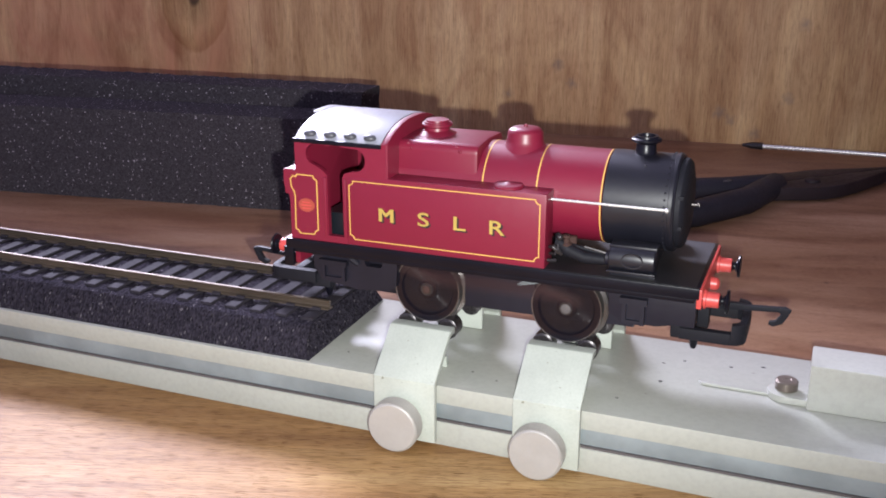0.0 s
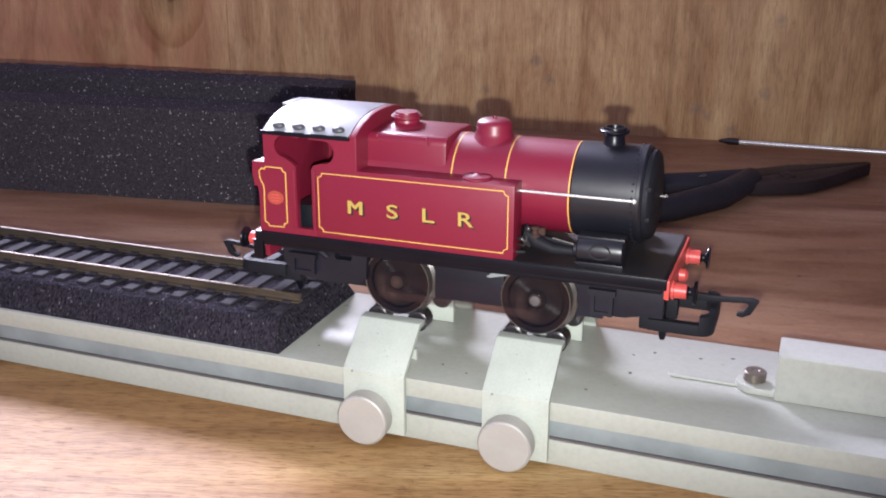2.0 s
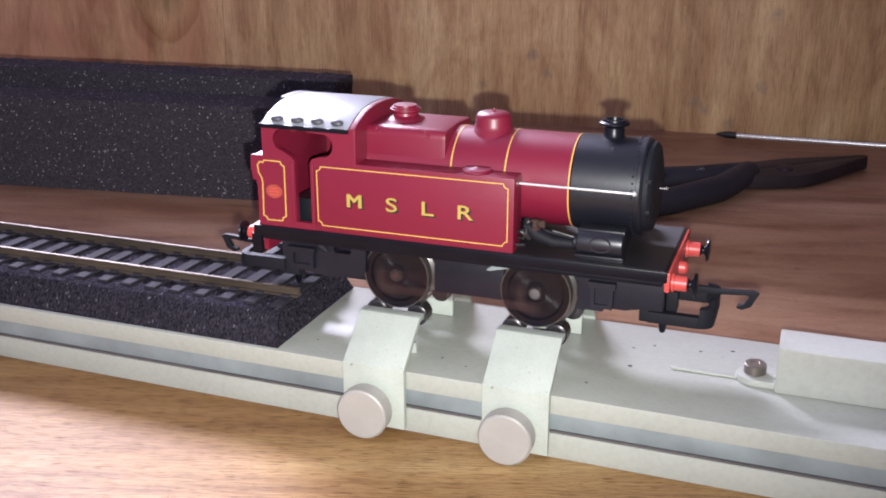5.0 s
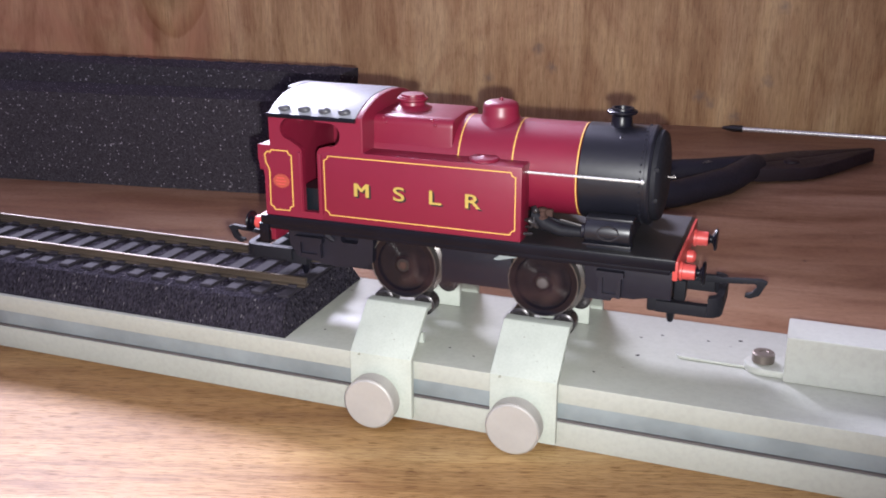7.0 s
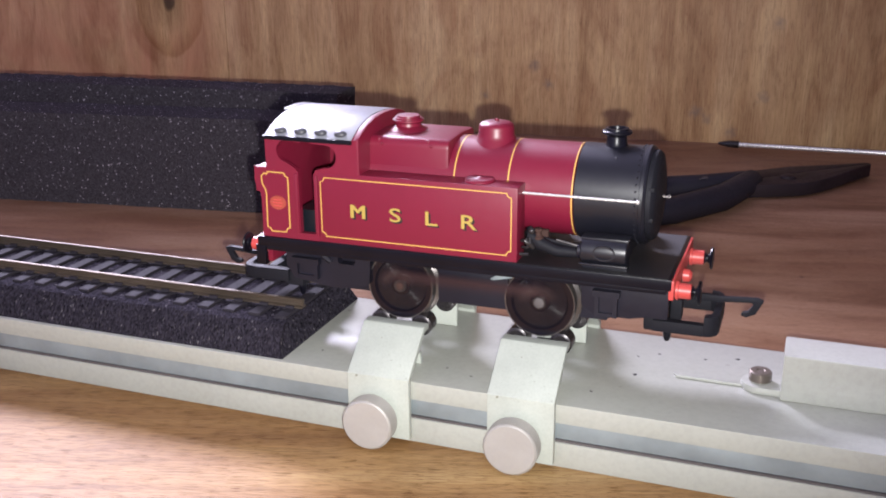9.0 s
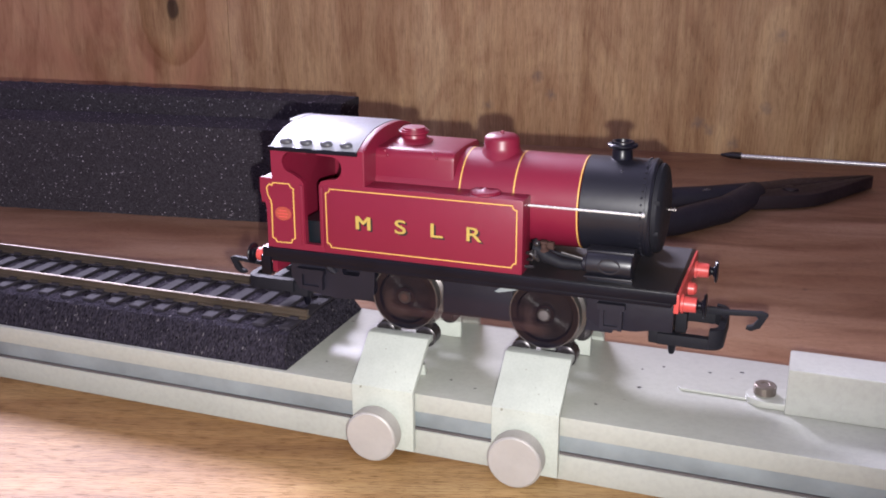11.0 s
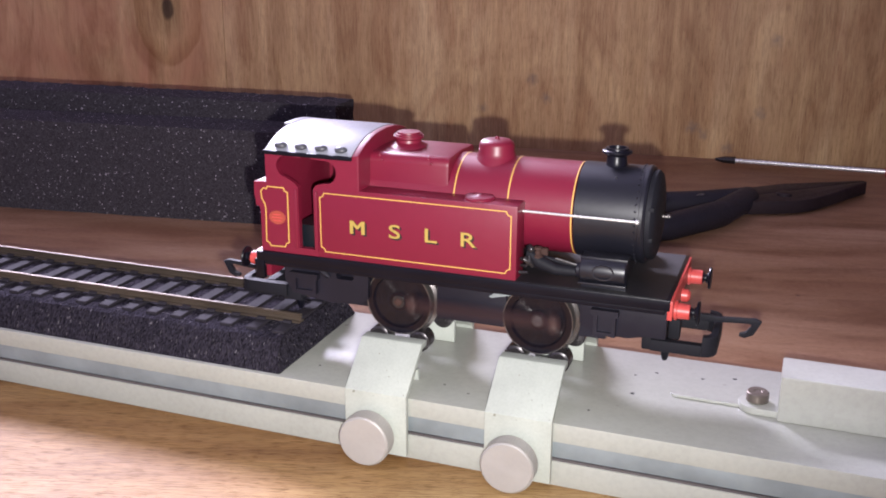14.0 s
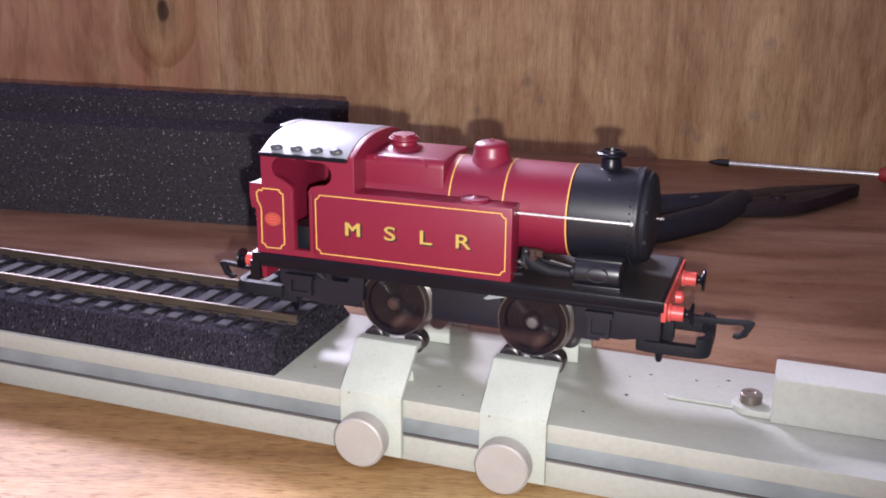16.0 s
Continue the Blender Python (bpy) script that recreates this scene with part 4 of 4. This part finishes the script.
        lathe(bm, [(26.4, 2.2), (26.6, 2.65), (35.8, 2.65), (36.0, 2.2)], "x", (0, y, 47.0), 28)
        box(bm, 26.5, 35.9, min(y - 0.2 * sgn, y + 3.0 * sgn), max(y - 0.2 * sgn, y + 3.0 * sgn), 43.0, 44.9)
        box(bm, 26.2, 36.2, min(y - 2.5 * sgn, y), max(y - 2.5 * sgn, y), 44.3, 44.75)
        box(bm, 26.3, 36.1, min(y - 1.0 * sgn, y + 3.2 * sgn), max(y - 1.0 * sgn, y + 3.2 * sgn), 49.2, 49.9)
        cyl = part("cylinder", bm, M["smoke"], L, "black cylinder casting", 0.15)
        bm = bmesh.new()
        yf = y - 2.62 * sgn
        ring = [(31.4 + 2.2 * math.cos(a), 47.2 + 1.45 * math.sin(a)) for a in [2 * math.pi * i / 28 for i in range(28)]]
        stripe(bm, ring, 0.3, yf - 0.12, yf + 0.35)
        part("oval_rim", bm, M["smoke"], cyl)
    bm = bmesh.new()
    tube(bm, [(14.6, 9.2, 50.4), (15.2, 8.8, 48.8), (17.5, 8.6, 47.2), (21, 8.6, 46.0), (26.5, 8.6, 46.0)], [0.8, 1.1, 1.5, 1.3, 1.0], 12)
    tube(bm, [(17.5, 9.8, 48.0), (26.0, 9.6, 46.8)], 0.5, 8)
    part("injector_pipe", bm, M["coupling"], L, "black moulded injector and pipe")
    bm = bmesh.new()
    tube(bm, [(13.4, 8.2, 47.6), (14.6, 7.6, 47.9), (15.4, 7.8, 47.2), (16.2, 8.0, 46.2)], [0.35, 0.7, 0.8, 0.4], 10)
    tube(bm, [(13.2, 8.0, 44.6), (15.2, 7.8, 44.9)], 0.4, 8)
    v = bmesh.ops.create_uvsphere(bm, u_segments=12, v_segments=8, radius=0.75)["verts"]
    bmesh.ops.translate(bm, verts=v, vec=(15.6, 8.3, 49.9))
    part("valve", bm, M["bearing"], L, "dull metal valve")
    bm = bmesh.new()
    tube(bm, [(13.6, 8.0, 46.2), (14.8, 7.4, 46.5), (15.6, 7.4, 47.4), (15.4, 7.8, 48.6)], [0.3, 0.4, 0.4, 0.3], 10)
    tube(bm, [(21.0, 8.0, 48.6), (25.8, 8.2, 47.6)], 0.28, 8)
    part("elbow", bm, M["bearing"], L, "thin dull metal pipe elbow")
    bm = bmesh.new()
    lathe(bm, [(46.9, 0.5), (47.4, 1.1), (48.6, 1.2), (49.0, 0.7), (49.8, 0.6), (50.0, 0.9), (50.5, 0.8)], "z", (17.0, 8.6, 0), 14)
    part("lubricator", bm, M["copper"], L, "rust-brown lubricator pot")
    bm = bmesh.new()
    lathe(bm, [(25.2, 0.7), (25.6, 1.5), (26.4, 1.5)], "x", (0, 8.6, 46.6), 18)
    part("gland", bm, M["frame"], L)
    bm = bmesh.new()
    box(bm, 15.8, 18.6, 10.6, 12.0, 46.6, 49.6)
    part("bracket", bm, M["copper"], L, "reddish bracket", 0.4)

    # wheels on their axles
    sets = []
    for n, x in enumerate((-16.4, 16.55)):
        bm = bmesh.new()
        tube(bm, [(x, 12.0, WZ), (x, 32.0, WZ)], 1.5, 16)
        axle = part("wheelset", bm, M["bearing"], L, "pair of dark spoked wheels on a steel axle")
        move_origin(axle, (x, 22, WZ))
        axle["base"] = (x, 22, WZ)
        for s in (-1, 1):
            yo, yi = 22 + s * 9.8, 22 + s * 6.4
            bm = bmesh.new()
            lathe(bm, [(yo - 1.5 * s, 1.2), (yo - 1.5 * s, 7.0), (yo - 0.25 * s, 7.4), (yo - 0.1 * s, 7.62), (yo, 7.72), (yo, 7.9), (yo - 0.3 * s, 8.0), (yo - 2.2 * s, 8.05), (yo - 2.6 * s, 8.9), (yo - 3.1 * s, 8.95), (yi, 8.4), (yi, 1.2)], "y", (x, 0, WZ), 64)
            w = part("tyre", bm, M["tyre"], axle, "worn steel tyre and flange")
            bm = bmesh.new()
            lathe(bm, [(yo - 1.4 * s, 1.2), (yo - 1.4 * s, 7.3), (yo - 0.3 * s, 7.6), (yo - 0.05 * s, 7.68), (yo - 0.15 * s, 6.4), (yo - 0.9 * s, 6.0), (yo - 0.9 * s, 2.4), (yo - 0.2 * s, 2.3), (yo - 0.1 * s, 1.2)], "y", (x, 0, WZ), 48)
            # crank boss and balance weight
            lathe(bm, [(yo - 0.9 * s, 1.7), (yo - 0.15 * s, 1.5)], "y", (x + 4.0, 0, WZ), 18)
            part("wheel_centre", bm, M["wheel"], axle)
            if s < 0:
                for i in range(10):
                    a = 2 * math.pi * i / 10
                    bm = bmesh.new()
                    q = box(bm, -0.42, 0.42, yo + 0.35, yo + 0.95, 2.0, 6.3)
                    bmesh.ops.transform(bm, matrix=Matrix.Translation((x, 0, WZ)) @ Matrix.Rotation(a, 4, "Y"), verts=q)
                    part("spoke", bm, M["spoke"], axle)
            bm = bmesh.new()
            lathe(bm, [(yo - 0.6 * s, 1.15), (yo + 0.35 * s, 1.15), (yo + 0.45 * s, 1.0)], "y", (x, 0, WZ), 18 if n else 4)
            part("axle_end", bm, M["axle"] if n else M["copper"], axle)
        sets.append(axle)
    bm = bmesh.new()
    rod = arc(-16.4, WZ, 0.9, 90, 270, 14) + arc(16.55, WZ, 0.9, 270, 450, 14)
    prism(bm, [(a, b) for a, b in rod], "y", 10.6, 11.5)
    soften(bm, 0.15, 1)
    for x in (-16.4, 16.55):
        lathe(bm, [(10.4, 1.6), (11.6, 1.6)], "y", (x, 0, WZ), 24)
    rod = part("coupling_rod", bm, M["rod"], L, "brown-red coupling rod")
    for x in (-16.4, 16.55):
        bm = bmesh.new()
        lathe(bm, [(10.0, 0.8), (10.15, 1.0), (12.4, 1.0)], "y", (x, 0, WZ), 18)
        part("crank_pin", bm, M["pin"], rod, "brass crank pin")
    return L, sets, rod


build_structure()
build_bar()
build_stop_block()
build_clamps()
build_track()
build_foam_blocks()
build_pliers()
build_screwdriver()
loco, wheelsets, side_rod = build_loco()


# ---- what moves: wheels and rod; crank angle in degrees, turning forwards ----
SLOWING = [1180, 955, 735, 500, 265, 95, -60, -190, -350, -455, -530, -630, -740, -820, -910, -995, -1090, -1170, -1250, -1340, -1435,
           -1525, -1612, -1708, -1792, -1880, -1975, -2062, -2165, -2258, -2340, -2430, -2530, -2620, -2702, -2792, -2895, -2985, -3085, -3190, -3295]


def crank(t):
    if t <= 12.0:
        return 1180 + (12.0 - t) * 2640
    u = min((t - 12.0) * 10, 39.999)
    i = int(u)
    return SLOWING[i] + (SLOWING[i + 1] - SLOWING[i]) * (u - i)


def motions():
    times = [n / 30 for n in range(481)]
    for ws in wheelsets:
        at = ws.location.copy()
        walk(ws, [(t, pose(*at, 0, -crank(t), 0)) for t in times])
    r = 4.0 * MM
    walk(side_rod, [(t, pose(r * math.cos(radians(crank(t))), 0, r * math.sin(radians(crank(t))))) for t in times])


motions()
